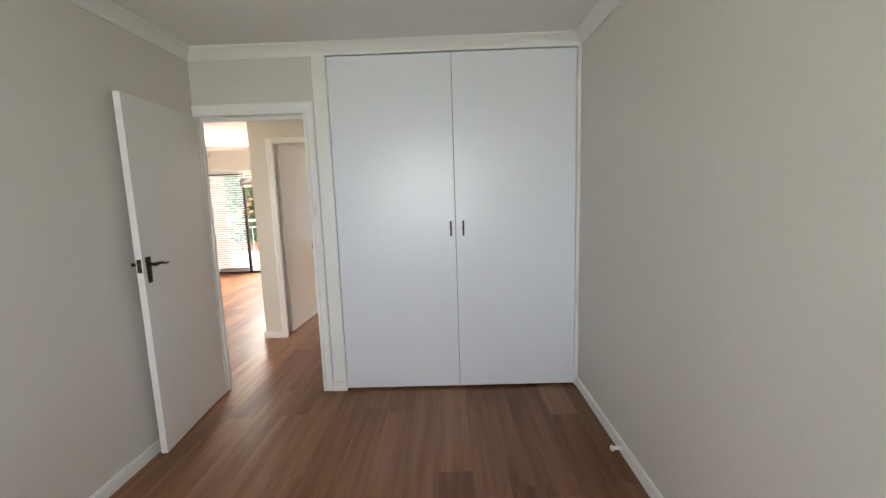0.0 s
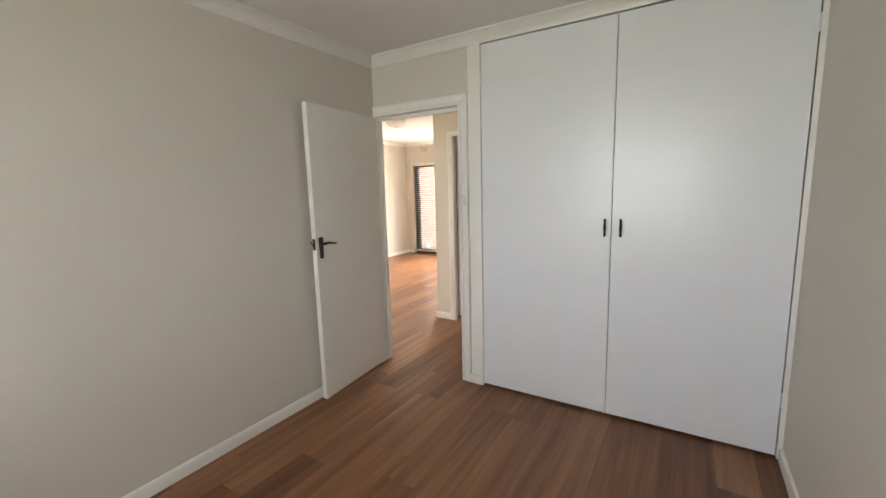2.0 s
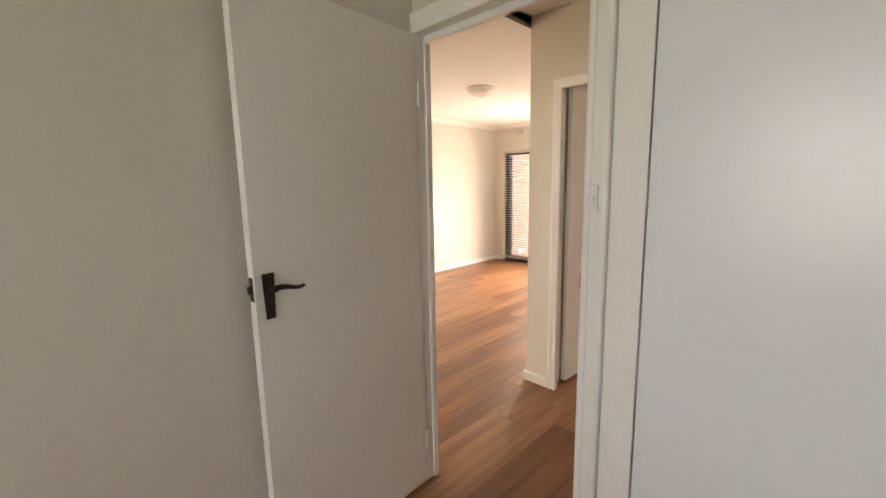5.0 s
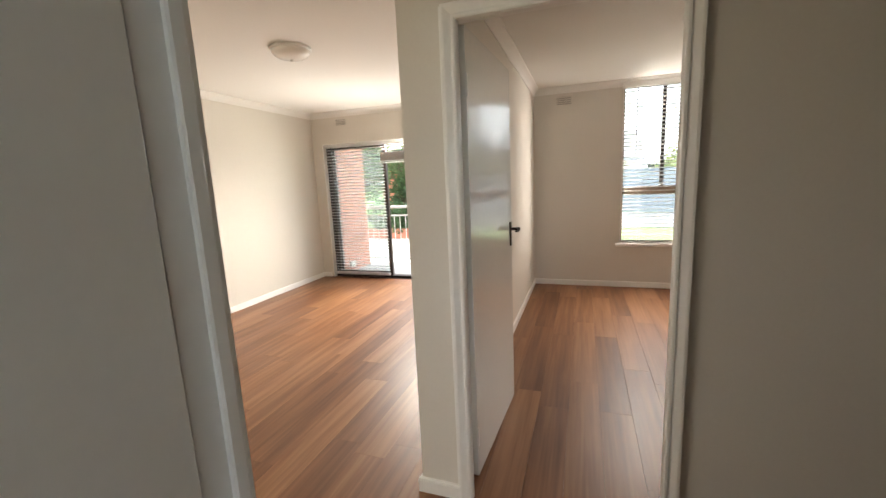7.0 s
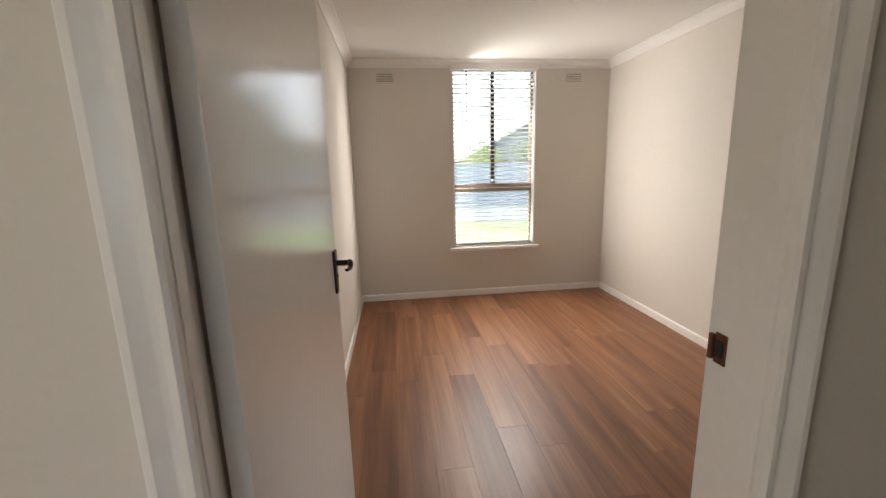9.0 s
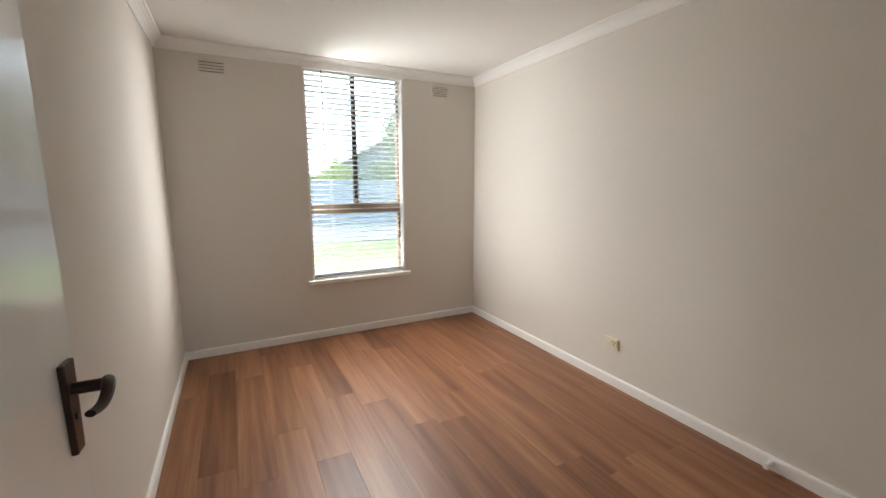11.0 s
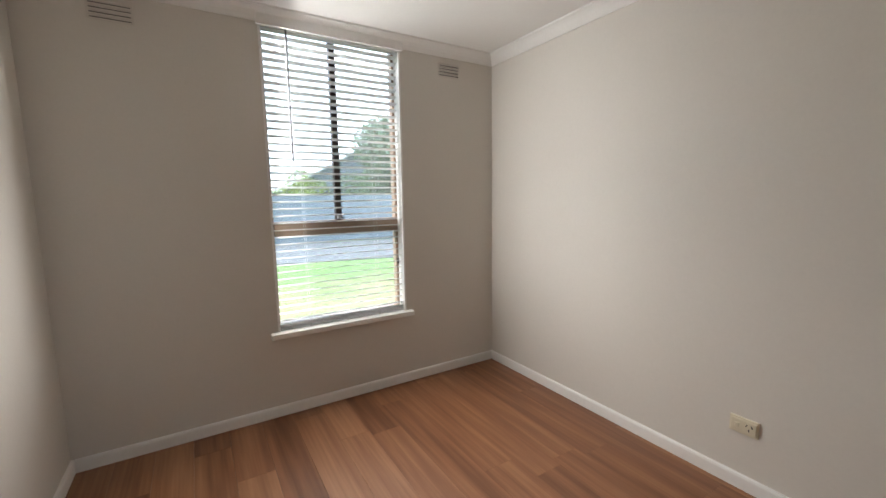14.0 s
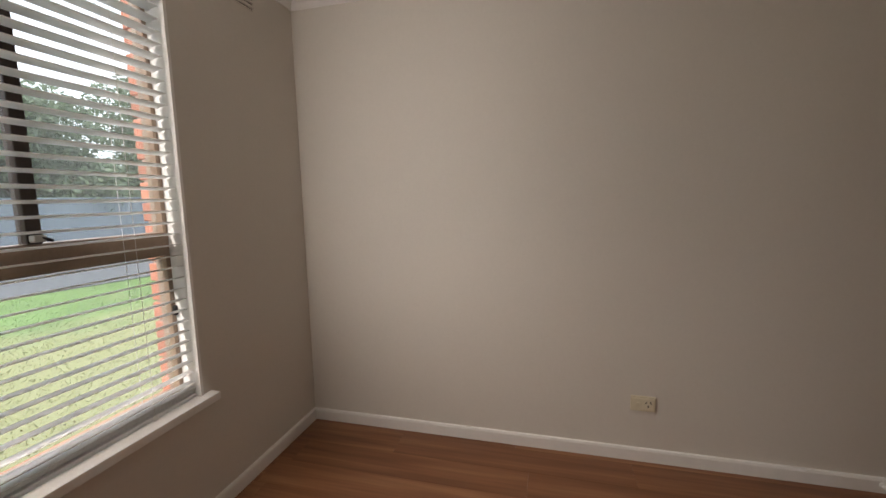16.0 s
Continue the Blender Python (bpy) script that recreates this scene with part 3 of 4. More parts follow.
# ---- windows and blinds ----
def blind(name, m, width, drop, label, pitch=0.0445, tilt=9, wand=0.78, wand_x=0.16, lifted=0.0):
    """Venetian blind; local origin in the middle of its head rail's top, x along, -y into the room, z down from 0."""
    root = thing(name, m, label, "blind", "venetian blinds")
    h = width / 2
    part("head_rail", boxed(-h, h, -0.028, 0.028, -0.045, 0, 0.003), M_SLAT, root)
    bm = bmesh.new()
    n = 6
    for i in range(n + 1):
        u = i / n - 0.5
        zz = 0.0035 * (1 - (2 * u) ** 2)
        for x in (-h + 0.004, h - 0.004):
            for dz in (0, -0.0028):
                bm.verts.new((x, u * 0.050, zz + dz))
    bm.verts.ensure_lookup_table()
    for i in range(n):
        a, b = 4 * i, 4 * i + 4
        for p, q in ((0, 2), (3, 1)):
            bm.faces.new([bm.verts[k] for k in (a + p, b + p, b + q, a + q)])
        for p, q in ((1, 0), (2, 3)):
            bm.faces.new([bm.verts[k] for k in (a + p, b + p, b + q, a + q)])
    for a in (0, 4 * n):
        bm.faces.new([bm.verts[k] for k in (a, a + 1, a + 3, a + 2)])
    bmesh.ops.recalc_face_normals(bm, faces=bm.faces)
    me = mesh_of("slat", bm, M_SLAT, True)
    stop = drop - 0.035
    if lifted:
        zs = [-0.07, -0.115] + [-(drop - 0.030 - 0.0052 * k) for k in range(int((drop - 0.18) / 0.0052) if drop < 0.5 else 28)]
    else:
        zs = [-0.075 - pitch * k for k in range(int((stop - 0.075) / pitch) + 1)]
        zs += [-(drop - 0.026 - 0.006 * k) for k in range(3)]
    for k, z in enumerate(zs):
        piece("slat", me, root, pose(0.0006 * math.sin(k * 2.3), 0, z, -(tilt if not lifted else 0) + 0.9 * math.sin(k * 1.7), 0, 0.05 * math.sin(k * 5.1)))
    part("bottom_rail", boxed(-h + 0.004, h - 0.004, -0.026, 0.026, -drop, -drop + 0.016, 0.003), M_SLAT, root)
    for x in (-h + 0.22 * width, h - 0.22 * width):
        for y in (-0.0275, 0.0275):
            part("ladder_cord", rod(bmesh.new(), (x, y, -0.04), (x, y, -drop + 0.01), 0.0009, seg=5), M_CORD, root)
        part("cord_clip", boxed(x - 0.007, x + 0.007, -0.030, -0.0265, -drop - 0.001, -drop + 0.020), M_WHITEP, root)
    if wand:
        x = -h + wand_x * width
        part("tilt_wand", rod(bmesh.new(), (x, -0.036, -0.03), (x, -0.037, -0.03 - wand), 0.006, 0.0065, seg=8), M_WAND, root)
    return root


def framed(parent, x0, x1, z0, z1, y0, y1, w, mat, name="window_frame"):
    for a in ((x0, x0 + w, z0, z1), (x1 - w, x1, z0, z1), (x0 + w, x1 - w, z0, z0 + w), (x0 + w, x1 - w, z1 - w, z1)):
        part(name, boxed(a[0], a[1], y0, y1, a[2], a[3], 0.0015), mat, parent)


def pane(parent, x0, x1, z0, z1, y):
    ob = part("pane", boxed(x0, x1, y, y + 0.004, z0, z1), M_GLASS, parent)
    ob.visible_shadow = False
    return ob


def window(name, m, width, z0, z1, transom, label):
    """Aluminium window with two sliding lights over one fixed pane; local x along, y outwards from the inner wall face."""
    root = thing(name, m, label, "window", kind="structure")
    h = width / 2
    framed(root, -h, h, z0, z1, 0.085, 0.140, 0.030, M_ALU)
    if transom:
        tr = part("transom", boxed(-h + 0.030, h - 0.030, 0.080, 0.138, transom - 0.050, transom + 0.044, 0.002), M_ALU, root)
        part("mullion", boxed(-0.020, 0.020, 0.084, 0.125, transom + 0.044, z1 - 0.030, 0.002), M_ALUD, root)
        pane(root, -h + 0.030, h - 0.030, z0 + 0.030, transom - 0.050, 0.110)
        pane(root, -h + 0.030, -0.020, transom + 0.044, z1 - 0.030, 0.104)
        pane(root, 0.020, h - 0.030, transom + 0.044, z1 - 0.030, 0.112)
        lo = part("latch", boxed(-0.017, 0.017, 0.060, 0.084, transom + 0.050, transom + 0.072, 0.003), M_STEEL, root, "small metal sash latch")
        part("latch_lever", rod(bmesh.new(), (0.0, 0.066, transom + 0.066), (0.030, 0.058, transom + 0.052), 0.005), M_DARK, lo)
        part("side_latch", boxed(h - 0.027, h - 0.012, 0.070, 0.085, transom - 0.30, transom - 0.26, 0.003), M_DARK, root)
    else:
        part("mullion", boxed(-0.020, 0.020, 0.084, 0.125, z0 + 0.030, z1 - 0.030, 0.002), M_ALUD, root)
        pane(root, -h + 0.030, -0.020, z0 + 0.030, z1 - 0.030, 0.104)
        pane(root, 0.020, h - 0.030, z0 + 0.030, z1 - 0.030, 0.112)
    bm = bmesh.new()
    for a in ((-h - 0.001, -h + 0.012), (h - 0.012, h + 0.001)):
        box(bm, a[0], a[1], -0.004, 0.0845, z0, z1)
    box(bm, -h + 0.012, h - 0.012, -0.004, 0.0845, z1 - 0.012, z1 + 0.001)
    part("reveal_lining", bm, M_TRIM, root)
    part("window_sill", boxed(-h - 0.045, h + 0.045, -0.048, 0.0845, z0 - 0.032, z0 + 0.002, 0.004, 2), M_TRIM, root)
    return root


w2c = (W2[0] + W2[1]) / 2
window("window_1", pose(w2c, R2Y1, 0), W2[1] - W2[0], W2[2], W2[3], 1.20, "brown aluminium window with two lights over one pane")
tagged(new("pelmet", mesh_of("pelmet", boxed(W2[0] - 0.012, W2[1] + 0.012, R2Y1 - 0.030, R2Y1 - 0.0045, 2.385, 2.462, 0.003), M_TRIM)), "white painted timber pelmet over the window", "pelmet")
blind("venetian_blind", pose(w2c, R2Y1 + 0.038, 2.425), W2[1] - W2[0] - 0.030, 2.425 - W2[2] - 0.003, "white venetian blind lowered in the bedroom window, slats open")
w1c = (W1[0] + W1[1]) / 2
window("window_2", pose(w1c, B1Y0, 0, 0, 0, 180), W1[1] - W1[0], W1[2], W1[3], 0, "wide aluminium window of the first bedroom")
blind("venetian_blind", pose(w1c, B1Y0 - 0.040, W1[3] - 0.013, 0, 0, 180), W1[1] - W1[0] - 0.030, W1[3] - W1[2] - 0.017, "white venetian blind lowered in the wide window", tilt=5, wand=0)

# sliding door: fixed light, sliding leaf pushed behind it, the rest stands open
sd = thing("door_3", pose(0, 0, 0), "dark brown aluminium sliding glass door, half open", "sliding door", kind="structure")
framed(sd, SD[0], SD[1], 0.0, SD[3], LY1 + 0.075, LY1 + 0.185, 0.030, M_ALUD, "door_frame")
framed(sd, SD[0] + 0.030, -3.655, 0.030, SD[3] - 0.030, LY1 + 0.085, LY1 + 0.120, 0.055, M_ALUD, "leaf_frame")
pane(sd, SD[0] + 0.085, -3.710, 0.085, SD[3] - 0.085, LY1 + 0.100)
framed(sd, SD[0] + 0.055, -3.670, 0.030, SD[3] - 0.030, LY1 + 0.130, LY1 + 0.165, 0.055, M_ALUD, "leaf_frame")
pane(sd, SD[0] + 0.110, -3.725, 0.085, SD[3] - 0.085, LY1 + 0.146)
part("pull_handle", boxed(-3.690, -3.668, LY1 + 0.058, LY1 + 0.085, 0.92, 1.10, 0.004), M_DARK, sd)
bm = bmesh.new()
for a in ((SD[0] - 0.001, SD[0] + 0.012), (SD[1] - 0.012, SD[1] + 0.001)):
    box(bm, a[0], a[1], LY1 - 0.004, LY1 + 0.0745, 0.0, SD[3])
box(bm, SD[0] + 0.012, SD[1] - 0.012, LY1 - 0.004, LY1 + 0.0745, SD[3] - 0.012, SD[3] + 0.001)
part("reveal_lining", bm, M_TRIM, sd)
blind("venetian_blind", pose((SD[0] - 3.66) / 2 + 0.01, LY1 + 0.032, SD[3] - 0.016), 0.95, SD[3] - 0.06, "white venetian blind lowered over the glass door", wand=0.9, wand_x=0.12)
blind("venetian_blind", pose((-3.70 + SD[1]) / 2 - 0.01, LY1 - 0.004 + 0.010, SD[3] - 0.016), 0.97, 0.31, "white venetian blind drawn up over the open doorway", wand=0, lifted=1.0)


# ---- wall fittings ----
def vent(x, y, z, w=0.185, h=0.095):
    root = thing("wall_vent", pose(x, y, z), "white louvred plaster wall vent", "vent", "wall vents")
    part("frame", boxed(-w / 2, w / 2, -0.004, 0.001, -h / 2, h / 2, 0.0015), M_WALL, root)
    for k in range(4):
        zz = -h / 2 + 0.014 + k * (h - 0.028) / 3
        # dark strip on the face, painted shade under each louvre
        part("slot", boxed(-w / 2 + 0.010, w / 2 - 0.010, -0.0052, -0.0042, zz - 0.0085, zz - 0.0035), M_SLOT_SHADE, root)
        bm = prism(bmesh.new(), (-w / 2 + 0.008, -0.004, zz), (w / 2 - 0.008, -0.004, zz), (0, -1, 0), [(0, -0.002), (0.008, -0.003), (0.009, 0.0), (0, 0.009)])
        part("slat", bm, M_WALL, root)


vent(-1.170, R2Y1, 2.318)
vent(0.800, R2Y1, 2.318)
vent(-4.300, LY1, 2.330)


def oyster_light(x, y, r, label):
    root = thing("ceiling_light", pose(x, y, CEIL), label, "ceiling light", "oyster lights")
    part("base", lathe(bmesh.new(), [(r * 0.98, 0), (r, -0.006), (r, -0.018), (r * 0.96, -0.022)], seg=36), M_WHITEP, root, smooth=True)
    part("shade", lathe(bmesh.new(), [(r * 0.93, -0.0205), (r * 0.92, -0.034), (r * 0.84, -0.052), (r * 0.66, -0.070), (r * 0.40, -0.081), (r * 0.12, -0.085), (0.001, -0.085)], seg=36), M_OPAL, root, "opal glass shade", smooth=True)
    part("finial", lathe(bmesh.new(), [(0.011, -0.084), (0.011, -0.091), (0.006, -0.096)], seg=14), M_STEEL, root, smooth=True)


oyster_light(-3.08, 5.38, 0.155, "round opal glass ceiling light in the living room")
oyster_light(-0.13, 6.08, 0.150, "round opal glass ceiling light in the bedroom")

sw = thing("light_switch", pose(-0.600, 2.9005, 1.372), "slim white plastic rocker light switch on the door architrave", "light switch")
part("plate", boxed(-0.0155, 0.0155, -0.010, 0.0, -0.039, 0.039, 0.003, 2), M_WHITEP, sw)
part("rocker", boxed(-0.0085, 0.0085, -0.0145, -0.0095, -0.014, 0.008, 0.0045, 2), M_WHITEP, sw)

so = thing("power_socket", pose(R2X1, 6.118, 0.309, 0, 0, -90), "ivory plastic power socket with a switch", "power socket")
part("plate", boxed(-0.058, 0.058, -0.010, 0.0, -0.039, 0.039, 0.003, 2), M_PLATE, so)
part("raised_face", boxed(-0.052, 0.052, -0.0135, -0.0102, -0.030, 0.030, 0.002), M_PLATE, so)
part("switch", boxed(-0.034, -0.016, -0.018, -0.0132, -0.012, 0.012, 0.002), M_PLATE, so)
# pin slots: near-black bars on the face, shade without depth
for x, z, a in ((0.012, 0.009, 30), (0.034, 0.009, -30), (0.023, -0.010, 0)):
    bm = boxed(-0.0022, 0.0022, -0.0146, -0.0136, -0.0065, 0.0065)
    bmesh.ops.transform(bm, matrix=pose(x, 0, z, 0, a, 0), verts=bm.verts)
    part("pin_slot", bm, M_DARK, so)

# ---- outside ----
GROUND = -0.36
structure("ground", boxed(-400, 400, -400, 400, GROUND - 0.5, GROUND), M_LAWN, "green lawn and soil round the house", "ground")
structure("balcony_slab", boxed(-4.9, -1.4, 8.26, 9.30, GROUND + 0.001, -0.03, 0.01), M_CONC, "pale concrete balcony slab", "balcony")
structure("driveway", boxed(-16, -2.2, 9.6, 14.2, GROUND - 0.05, GROUND + 0.02, 0.01), M_PAVE, "pale concrete driveway", "driveway")

bm = boxed(-16, 13, -2.6, 2.6, -0.03, 0.03, 0.01)
bmesh.ops.transform(bm, matrix=pose(4.0, 18.9, GROUND, 0, 0, -12), verts=bm.verts)
structure("road", bm, M_ROAD, "grey concrete lane between lawn and fence", "road")

BL, BH, BT, JT = 0.230, 0.076, 0.110, 0.010
BRICK_ME = {}


def brick_mesh(length):
    if length not in BRICK_ME:
        BRICK_ME[length] = mesh_of("brick", boxed(0, length, 0, BT, 0, BH, 0.004), M_BRICK)
    return BRICK_ME[length]


def brickwork(parent, m, length, z0, z1, limit=300):
    """Stretcher bond on the local x axis; the pieces stand a little proud of the mortar."""
    rng, c, z = random.Random(4), 0, z0
    while z + BH <= z1 and limit > 0:
        x = 0.0
        if c % 2:
            piece("brick", brick_mesh(0.110), parent, m @ pose(0, 0, z))
            x = 0.120
            limit -= 1
        while x + 0.05 < length:
            ln = min(BL, round(length - x, 3))
            piece("brick", brick_mesh(ln), parent, m @ pose(x, rng.uniform(-0.002, 0.002), z))
            x += ln + JT
            limit -= 1
        z += BH + JT
        c += 1


wing = tagged(new("brick_wing_wall", mesh_of("brick_wing_wall", boxed(-4.86, -4.632, 8.125, 9.05, GROUND, 2.60), M_MORTAR)), "red brick wing wall beside the balcony", "brick wall", kind="structure")
brickwork(wing, pose(-4.625, 8.125, 0, 0, 0, 90), 0.928, GROUND + 0.01, 2.60)
brickwork(wing, pose(-4.865, 9.055 - BT + 0.004, 0), 0.12, GROUND + 0.01, 2.60, 90)
outer = structure("wall_brick_outer", boxed(0.447, 1.47, 8.121, 8.245, -0.45, 2.48), M_MORTAR, "red brick outer wall beside the window", "brick wall")
brickwork(outer, pose(0.440, 8.155, 0), 1.03, -0.35, 2.46, 170)
structure("wall_brick_under", boxed(-1.57, 0.447, 8.121, 8.245, -0.45, 0.53), M_BRICK, "red brick outer wall under the window", "brick wall")
structure("wall_brick_side", boxed(-1.57, -0.495, 8.121, 8.245, 0.531, 2.48), M_BRICK, "red brick outer wall beside the window", "brick wall")

rail = thing("balcony_railing", pose(0, 9.17, -0.03), "white painted steel balcony railing", "railing")
part("top_rail", boxed(-4.95, -1.45, -0.030, 0.030, 1.00, 1.045, 0.006), M_RAIL, rail)
part("middle_rail", boxed(-4.95, -1.45, -0.014, 0.014, 0.86, 0.885, 0.003), M_RAIL, rail)
part("bottom_rail", boxed(-4.95, -1.45, -0.014, 0.014, 0.08, 0.105, 0.003), M_RAIL, rail)
for k in range(3):
    part("post", boxed(-4.93 + 1.70 * k, -4.89 + 1.70 * k, -0.020, 0.020, 0.0, 1.0, 0.003), M_RAIL, rail)
bal = mesh_of("baluster", rod(bmesh.new(), (0, 0, 0.105), (0, 0, 0.86), 0.007, seg=8), M_RAIL)
for k in range(30):
    piece("baluster", bal, rail, pose(-4.80 + 0.11 * k, 0, 0))


pt = thing("outdoor_power_point", pose(-4.622, 8.42, 0.10, 0, 0, 90), "small white weatherproof power point on the brick wall", "power point")
part("housing", boxed(-0.075, 0.075, -0.045, 0.0, -0.045, 0.045, 0.008, 2), M_WHITEP, pt)
part("flap", boxed(-0.055, 0.055, -0.056, -0.0455, -0.030, 0.034, 0.004), M_RAIL, pt)


def leaf_mesh(rng, blobs, count, size):
    """Many small folded leaves scattered through uneven clumps."""
    verts, faces = [], []
    weights = [b[3] ** 2 for b in blobs]
    for _ in range(count):
        bx, by, bz, br = rng.choices(blobs, weights)[0]
        d = Vector((rng.gauss(0, 1), rng.gauss(0, 1), rng.gauss(0, 1))).normalized()
        p = Vector((bx, by, bz)) + d * br * (0.45 + 0.6 * rng.random() ** 0.6)
        u = Vector((rng.gauss(0, 1), rng.gauss(0, 1), rng.gauss(0, 0.7))).normalized()
        w = u.cross(Vector((rng.gauss(0, 1), rng.gauss(0, 1), rng.gauss(0, 1)))).normalized()
        s = size * rng.uniform(0.6, 1.3)
        i = len(verts)
        verts += [p - u * s, p - w * s * 0.42, p + u * s, p + w * s * 0.42]
        faces.append((i, i + 1, i + 2, i + 3))
    return verts, faces


def tree(name, x, y, height, radius, seed, mat, label, count=9000, size=0.085, trunk=0.10, low=0.35, category="tree"):
    rng = random.Random(seed)
    root = thing(name, pose(x, y, GROUND), label, category)
    bm = bmesh.new()
    top = height * 0.72
    bend = [(0.12 * radius * math.sin(k * 1.3 + seed), 0.1 * radius * math.cos(k * 1.7 + seed), top * k / 5) for k in range(6)]
    bend[0] = (0, 0, -0.05)
    for k in range(5):
        rod(bm, bend[k], bend[k + 1], trunk * (1 - 0.16 * k), trunk * (1 - 0.16 * (k + 1)), 9)
    blobs = []
    for k in range(16):
        a, t = k * 2.4 + rng.random(), low + (1 - low) * rng.random()
        rr = radius * (0.25 + 0.6 * rng.random()) * math.sqrt(max(0.15, 1 - (2 * (t - low) / (1 - low) - 0.9) ** 2 * 0.8))
        c = (math.cos(a) * rr, math.sin(a) * rr, height * t * 0.92)
        blobs.append((*c, radius * rng.uniform(0.24, 0.44)))
        b0 = bend[2 + k % 3]
        rod(bm, b0, c, trunk * 0.30, trunk * 0.08, 6)
    part("trunk", bm, M_BARK, root, smooth=True)
    v, f = leaf_mesh(rng, blobs, count, size)
    me = bpy.data.meshes.new("crown")
    me.from_pydata(v, [], f)
    me.materials.append(mat)
    ob = new("crown", me)
    ob.parent = root


tree("garden_tree", 8.6, 24.6, 4.8, 3.9, 3, M_LEAFB, "dense rounded green tree behind the fence", 48000, 0.115, 0.13, 0.25)
tree("garden_tree", 15.2, 24.5, 6.2, 4.2, 5, M_LEAFB, "broad leafy green tree behind the fence", 42000, 0.115, 0.14, 0.25)
tree("shrub", 3.5, 24.4, 2.9, 1.7, 7, M_LEAFY, "yellow-green shrub behind the fence", 8000, 0.07, 0.05, 0.2, "shrub")
tree("shrub", -1.3, 26.8, 3.9, 2.2, 8, M_LEAF, "green shrub behind the fence", 6000, 0.08, 0.05, 0.2, "shrub")
tree("garden_tree", -7.3, 16.2, 5.2, 2.3, 11, M_LEAF, "leafy green tree by the driveway", 20000, 0.065)
tree("garden_tree", -5.4, 18.0, 4.6, 2.0, 13, M_LEAFY, "yellow-green tree by the driveway", 14000, 0.065)
tree("garden_tree", -10.5, 17.5, 6.4, 2.8, 17, M_LEAFD, "dark green tree beyond the driveway", 12000)
tree("garden_tree", -9.4, 15.9, 4.8, 2.0, 23, M_LEAF, "bushy green tree beside the driveway", 16000, 0.065)
tree("shrub", 5.7, 24.0, 2.8, 1.8, 29, M_LEAF, "green shrub behind the fence", 6000, 0.06, 0.05, 0.2, "shrub")
tree("shrub", -6.6, 15.2, 1.8, 1.2, 19, M_LEAFD, "dark green shrub behind the brick edging", 5000, 0.07, 0.05, 0.15, "shrub")

edging = tagged(new("brick_edging_wall", mesh_of("brick_edging_wall", boxed(-12, -3.0, 14.25, 14.45, GROUND - 0.02, GROUND + 0.32, 0.01), M_BRICK)), "low red brick garden edging wall", "garden wall", kind="structure")


def fence():
    """Sheet-metal fence in bays between posts, running slantwise behind the lawn."""
    p, q = Vector((-11.0, 24.9, GROUND)), Vector((19.0, 18.5, GROUND))
    way = q - p
    root = thing("fence", Matrix.Translation(p) @ pose(0, 0, 0, 0, 0, math.degrees(math.atan2(way.y, way.x))), "blue-grey ribbed sheet metal fence behind the lawn", "fence")
    bays, b = 13, way.length / 13
    bm = bmesh.new()
    n = 36
    for i in range(n):
        x0, x1 = b * i / n, b * (i + 1) / n
        box(bm, x0, x1, -0.010 + 0.008 * (i % 3 == 0), 0.010 + 0.008 * (i % 3 == 0), 0.03, 1.90)
    panel = mesh_of("panel", bm, M_FENCE)
    post = mesh_of("post", boxed(-0.03, 0.03, -0.03, 0.03, -0.05, 1.96, 0.004), M_FENCE)
    cap = mesh_of("cap_rail", boxed(0, b, -0.022, 0.028, 1.90, 1.94, 0.004), M_FENCE)
    for k in range(bays):
        piece("panel", panel, root, pose(b * k, 0, 0))
        piece("cap_rail", cap, root, pose(b * k, 0, 0))
        piece("post", post, root, pose(b * k, 0.01, 0))


fence()


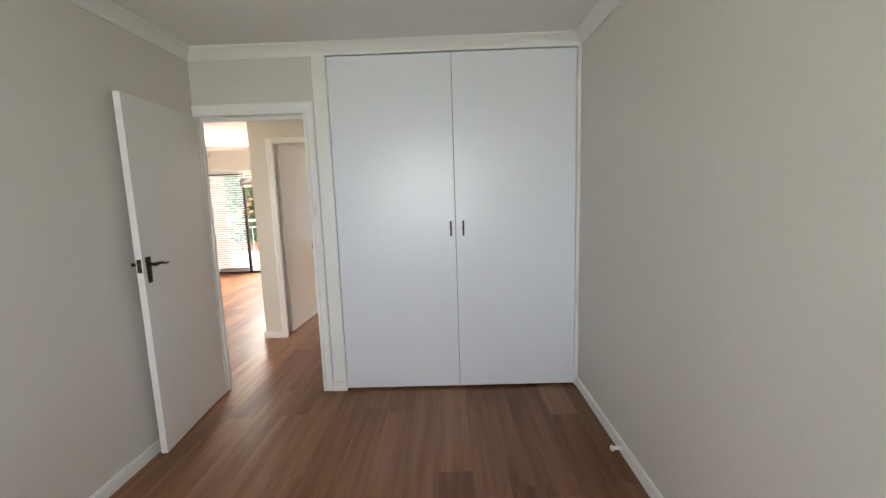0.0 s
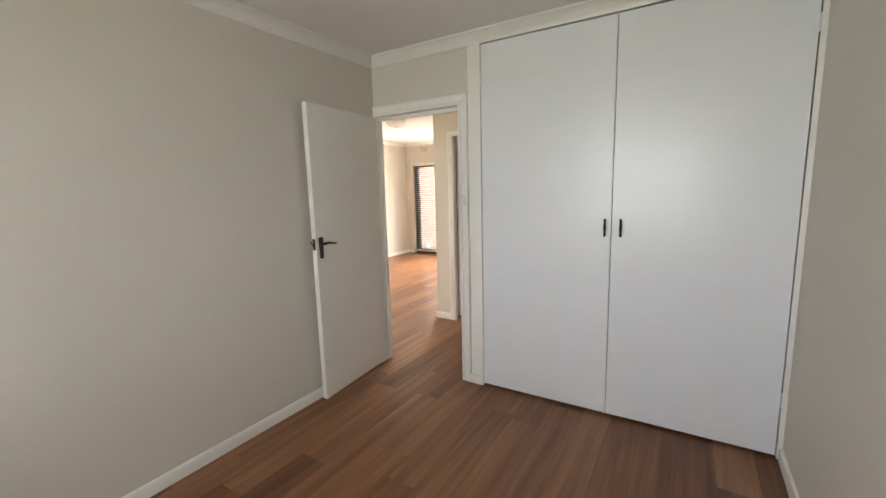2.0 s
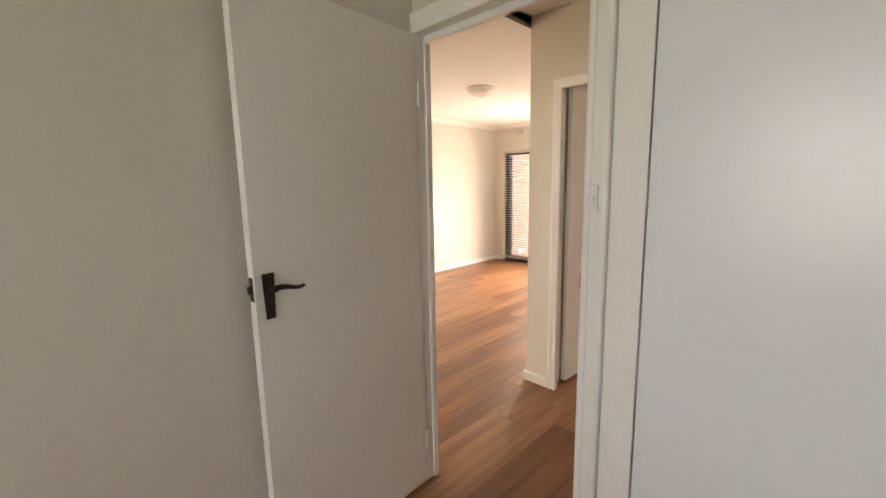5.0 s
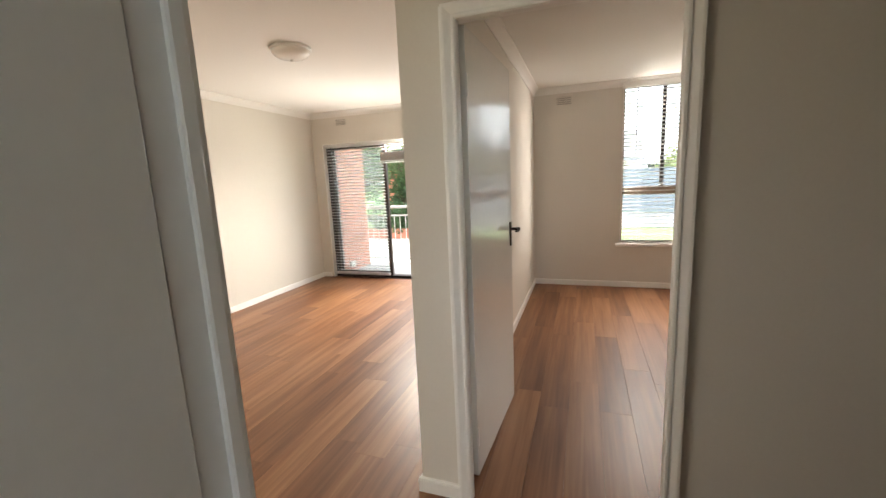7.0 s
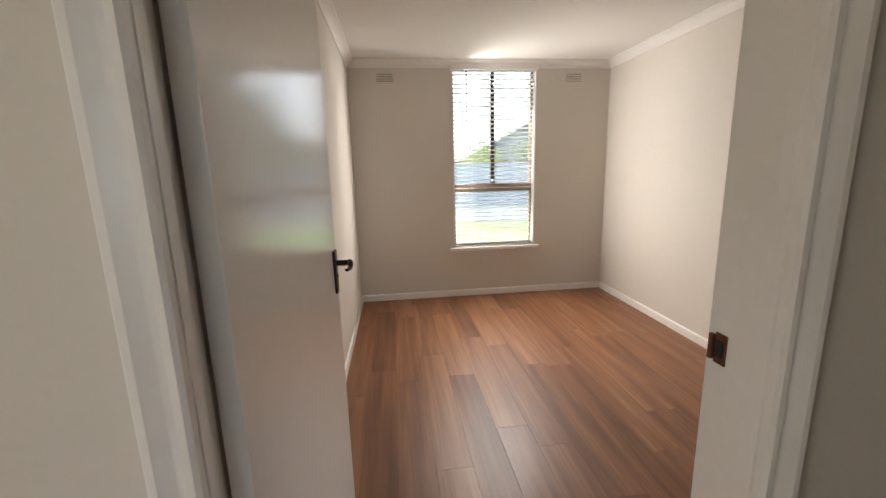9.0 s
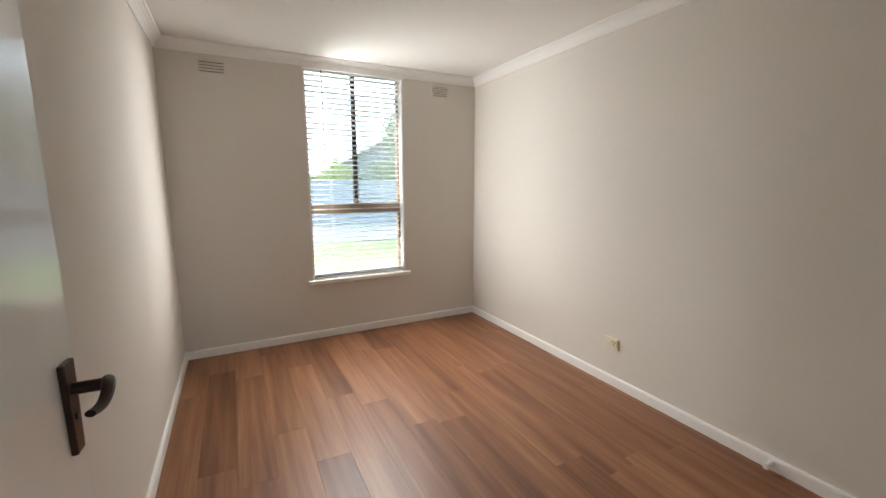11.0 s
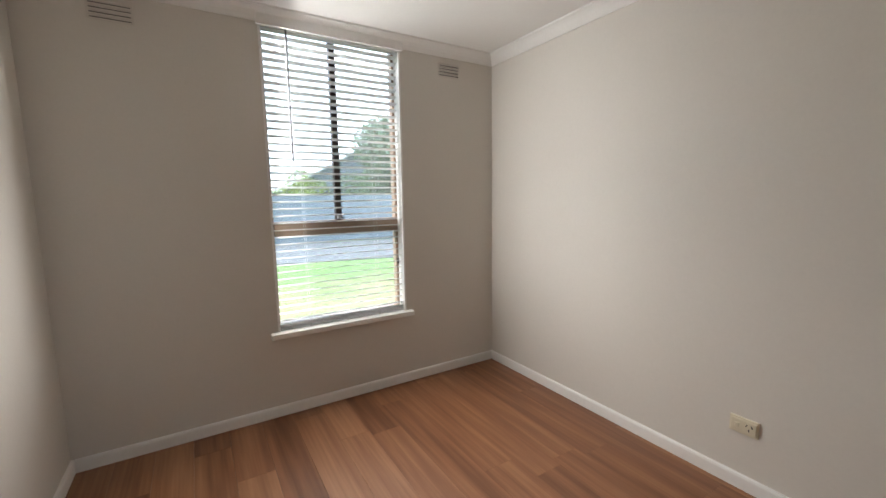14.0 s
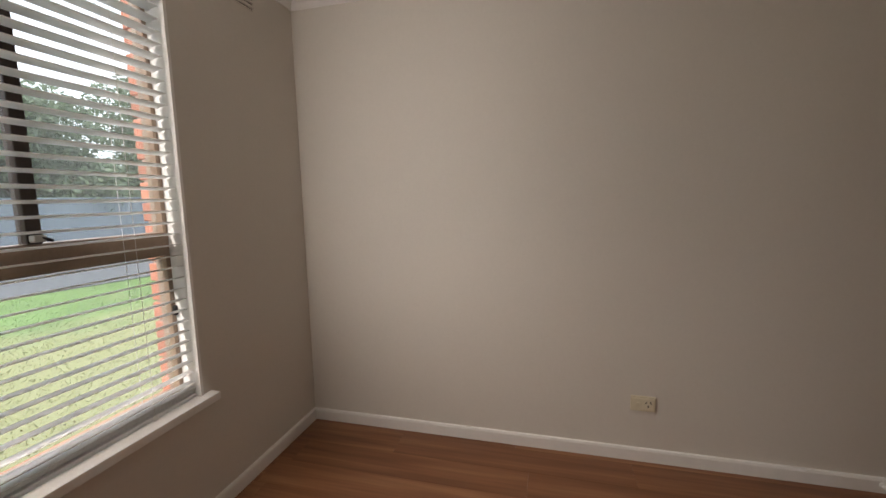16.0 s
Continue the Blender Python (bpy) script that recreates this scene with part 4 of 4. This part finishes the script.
def house(name, x, y, turn, w, d, eave, ridge, wall_mat, roof_mat, label):
    root = thing(name, pose(x, y, GROUND, 0, 0, turn), label, "house")
    bm = boxed(-w / 2, w / 2, -d / 2, d / 2, -0.1, eave)
    part("wall", bm, wall_mat, root)
    bm = bmesh.new()
    vs = [bm.verts.new(v) for v in ((-w / 2, -d / 2, eave), (w / 2, -d / 2, eave), (0, -d / 2, ridge), (-w / 2, -d / 2 + 0.2, eave), (w / 2, -d / 2 + 0.2, eave), (0, -d / 2 + 0.2, ridge))]
    for f in ((0, 1, 2), (5, 4, 3), (0, 2, 5, 3), (1, 4, 5, 2), (0, 3, 4, 1)):
        bm.faces.new([vs[i] for i in f])
    part("gable", bm, wall_mat, root)
    o = 0.45
    for s in (-1, 1):
        bm = bmesh.new()
        dz = (ridge - eave) / (w / 2)
        pts = [(0, ridge + 0.08), (s * (w / 2 + o), eave - dz * o + 0.08), (s * (w / 2 + o), eave - dz * o - 0.04), (0, ridge - 0.04)]
        a = [bm.verts.new((px, -d / 2 - o, pz)) for px, pz in pts]
        b = [bm.verts.new((px, d / 2 + o, pz)) for px, pz in pts]
        for i in range(4):
            bm.faces.new((a[i], a[(i + 1) % 4], b[(i + 1) % 4], b[i]))
        bm.faces.new(a)
        bm.faces.new(b)
        bmesh.ops.recalc_face_normals(bm, faces=bm.faces)
        part("roof", bm, roof_mat, root)
    for k in (-1, 0, 1):
        win = part("window", boxed(k * w * 0.28 - 0.6, k * w * 0.28 + 0.6, -d / 2 - 0.03, -d / 2 + 0.02, 1.0, 2.2, 0.01), M_DARK, root)
        part("sill", boxed(k * w * 0.28 - 0.7, k * w * 0.28 + 0.7, -d / 2 - 0.09, -d / 2, 0.92, 0.99, 0.005), M_RENDER, win)


house("neighbour_house", 7.4, 33.0, 0, 7.5, 9.0, 2.5, 4.5, M_GREYW, M_PALER, "blue-grey gabled house with a pale roof beyond the fence")
house("neighbour_house", -1.0, 38.0, 90, 9.0, 7.0, 2.8, 4.8, M_RENDER, M_ROOF, "low pale house with a grey roof beyond the fence")
house("neighbour_house", -10.0, 31.0, 20, 9.0, 8.0, 4.8, 6.6, M_BRICK, M_ROOF, "red brick house behind the trees by the driveway")

# grass
rng = random.Random(21)
gv, gf = [], []
for _ in range(60000):
    gx, gy = rng.uniform(-2.0, 9.0), 8.4 + 8.5 * rng.random() ** 1.4
    a, s, hgt = rng.uniform(0, 6.28), rng.uniform(0.004, 0.008), rng.uniform(0.010, 0.028)
    i = len(gv)
    gv += [(gx - s * math.cos(a), gy - s * math.sin(a), GROUND), (gx + s * math.cos(a), gy + s * math.sin(a), GROUND),
           (gx + rng.uniform(-0.02, 0.02), gy + rng.uniform(-0.02, 0.02), GROUND + hgt)]
    gf.append((i, i + 1, i + 2))
gm = bpy.data.meshes.new("grass")
gm.from_pydata(gv, [], gf)
gm.materials.append(M_GRASS)
tagged(new("grass", gm), "short green lawn grass outside the window", "grass", kind="stuff")

# ---- floor boards ----
PW, PL = 0.180, 1.220
plank = mesh_of("board", boxed(0.0005, PW - 0.0005, 0, 1, -0.012, 0, 0.0), M_FLOOR)
rng = random.Random(9)
x, col = -4.96, 0
while x < 1.30:
    y = -1.60 - rng.uniform(0, 0.95)
    x_mid = x + PW / 2
    lo = -1.55 if x_mid > -1.62 else 0.46
    while y < 8.05:
        a, b = max(y, lo), min(y + PL - 0.0008, 8.10)
        if b - a > 0.02:
            piece("board", plank, floor, Matrix.Translation((x, a, 0)) @ Matrix.Diagonal((1, b - a, 1, 1)))
        y += PL
    x += PW
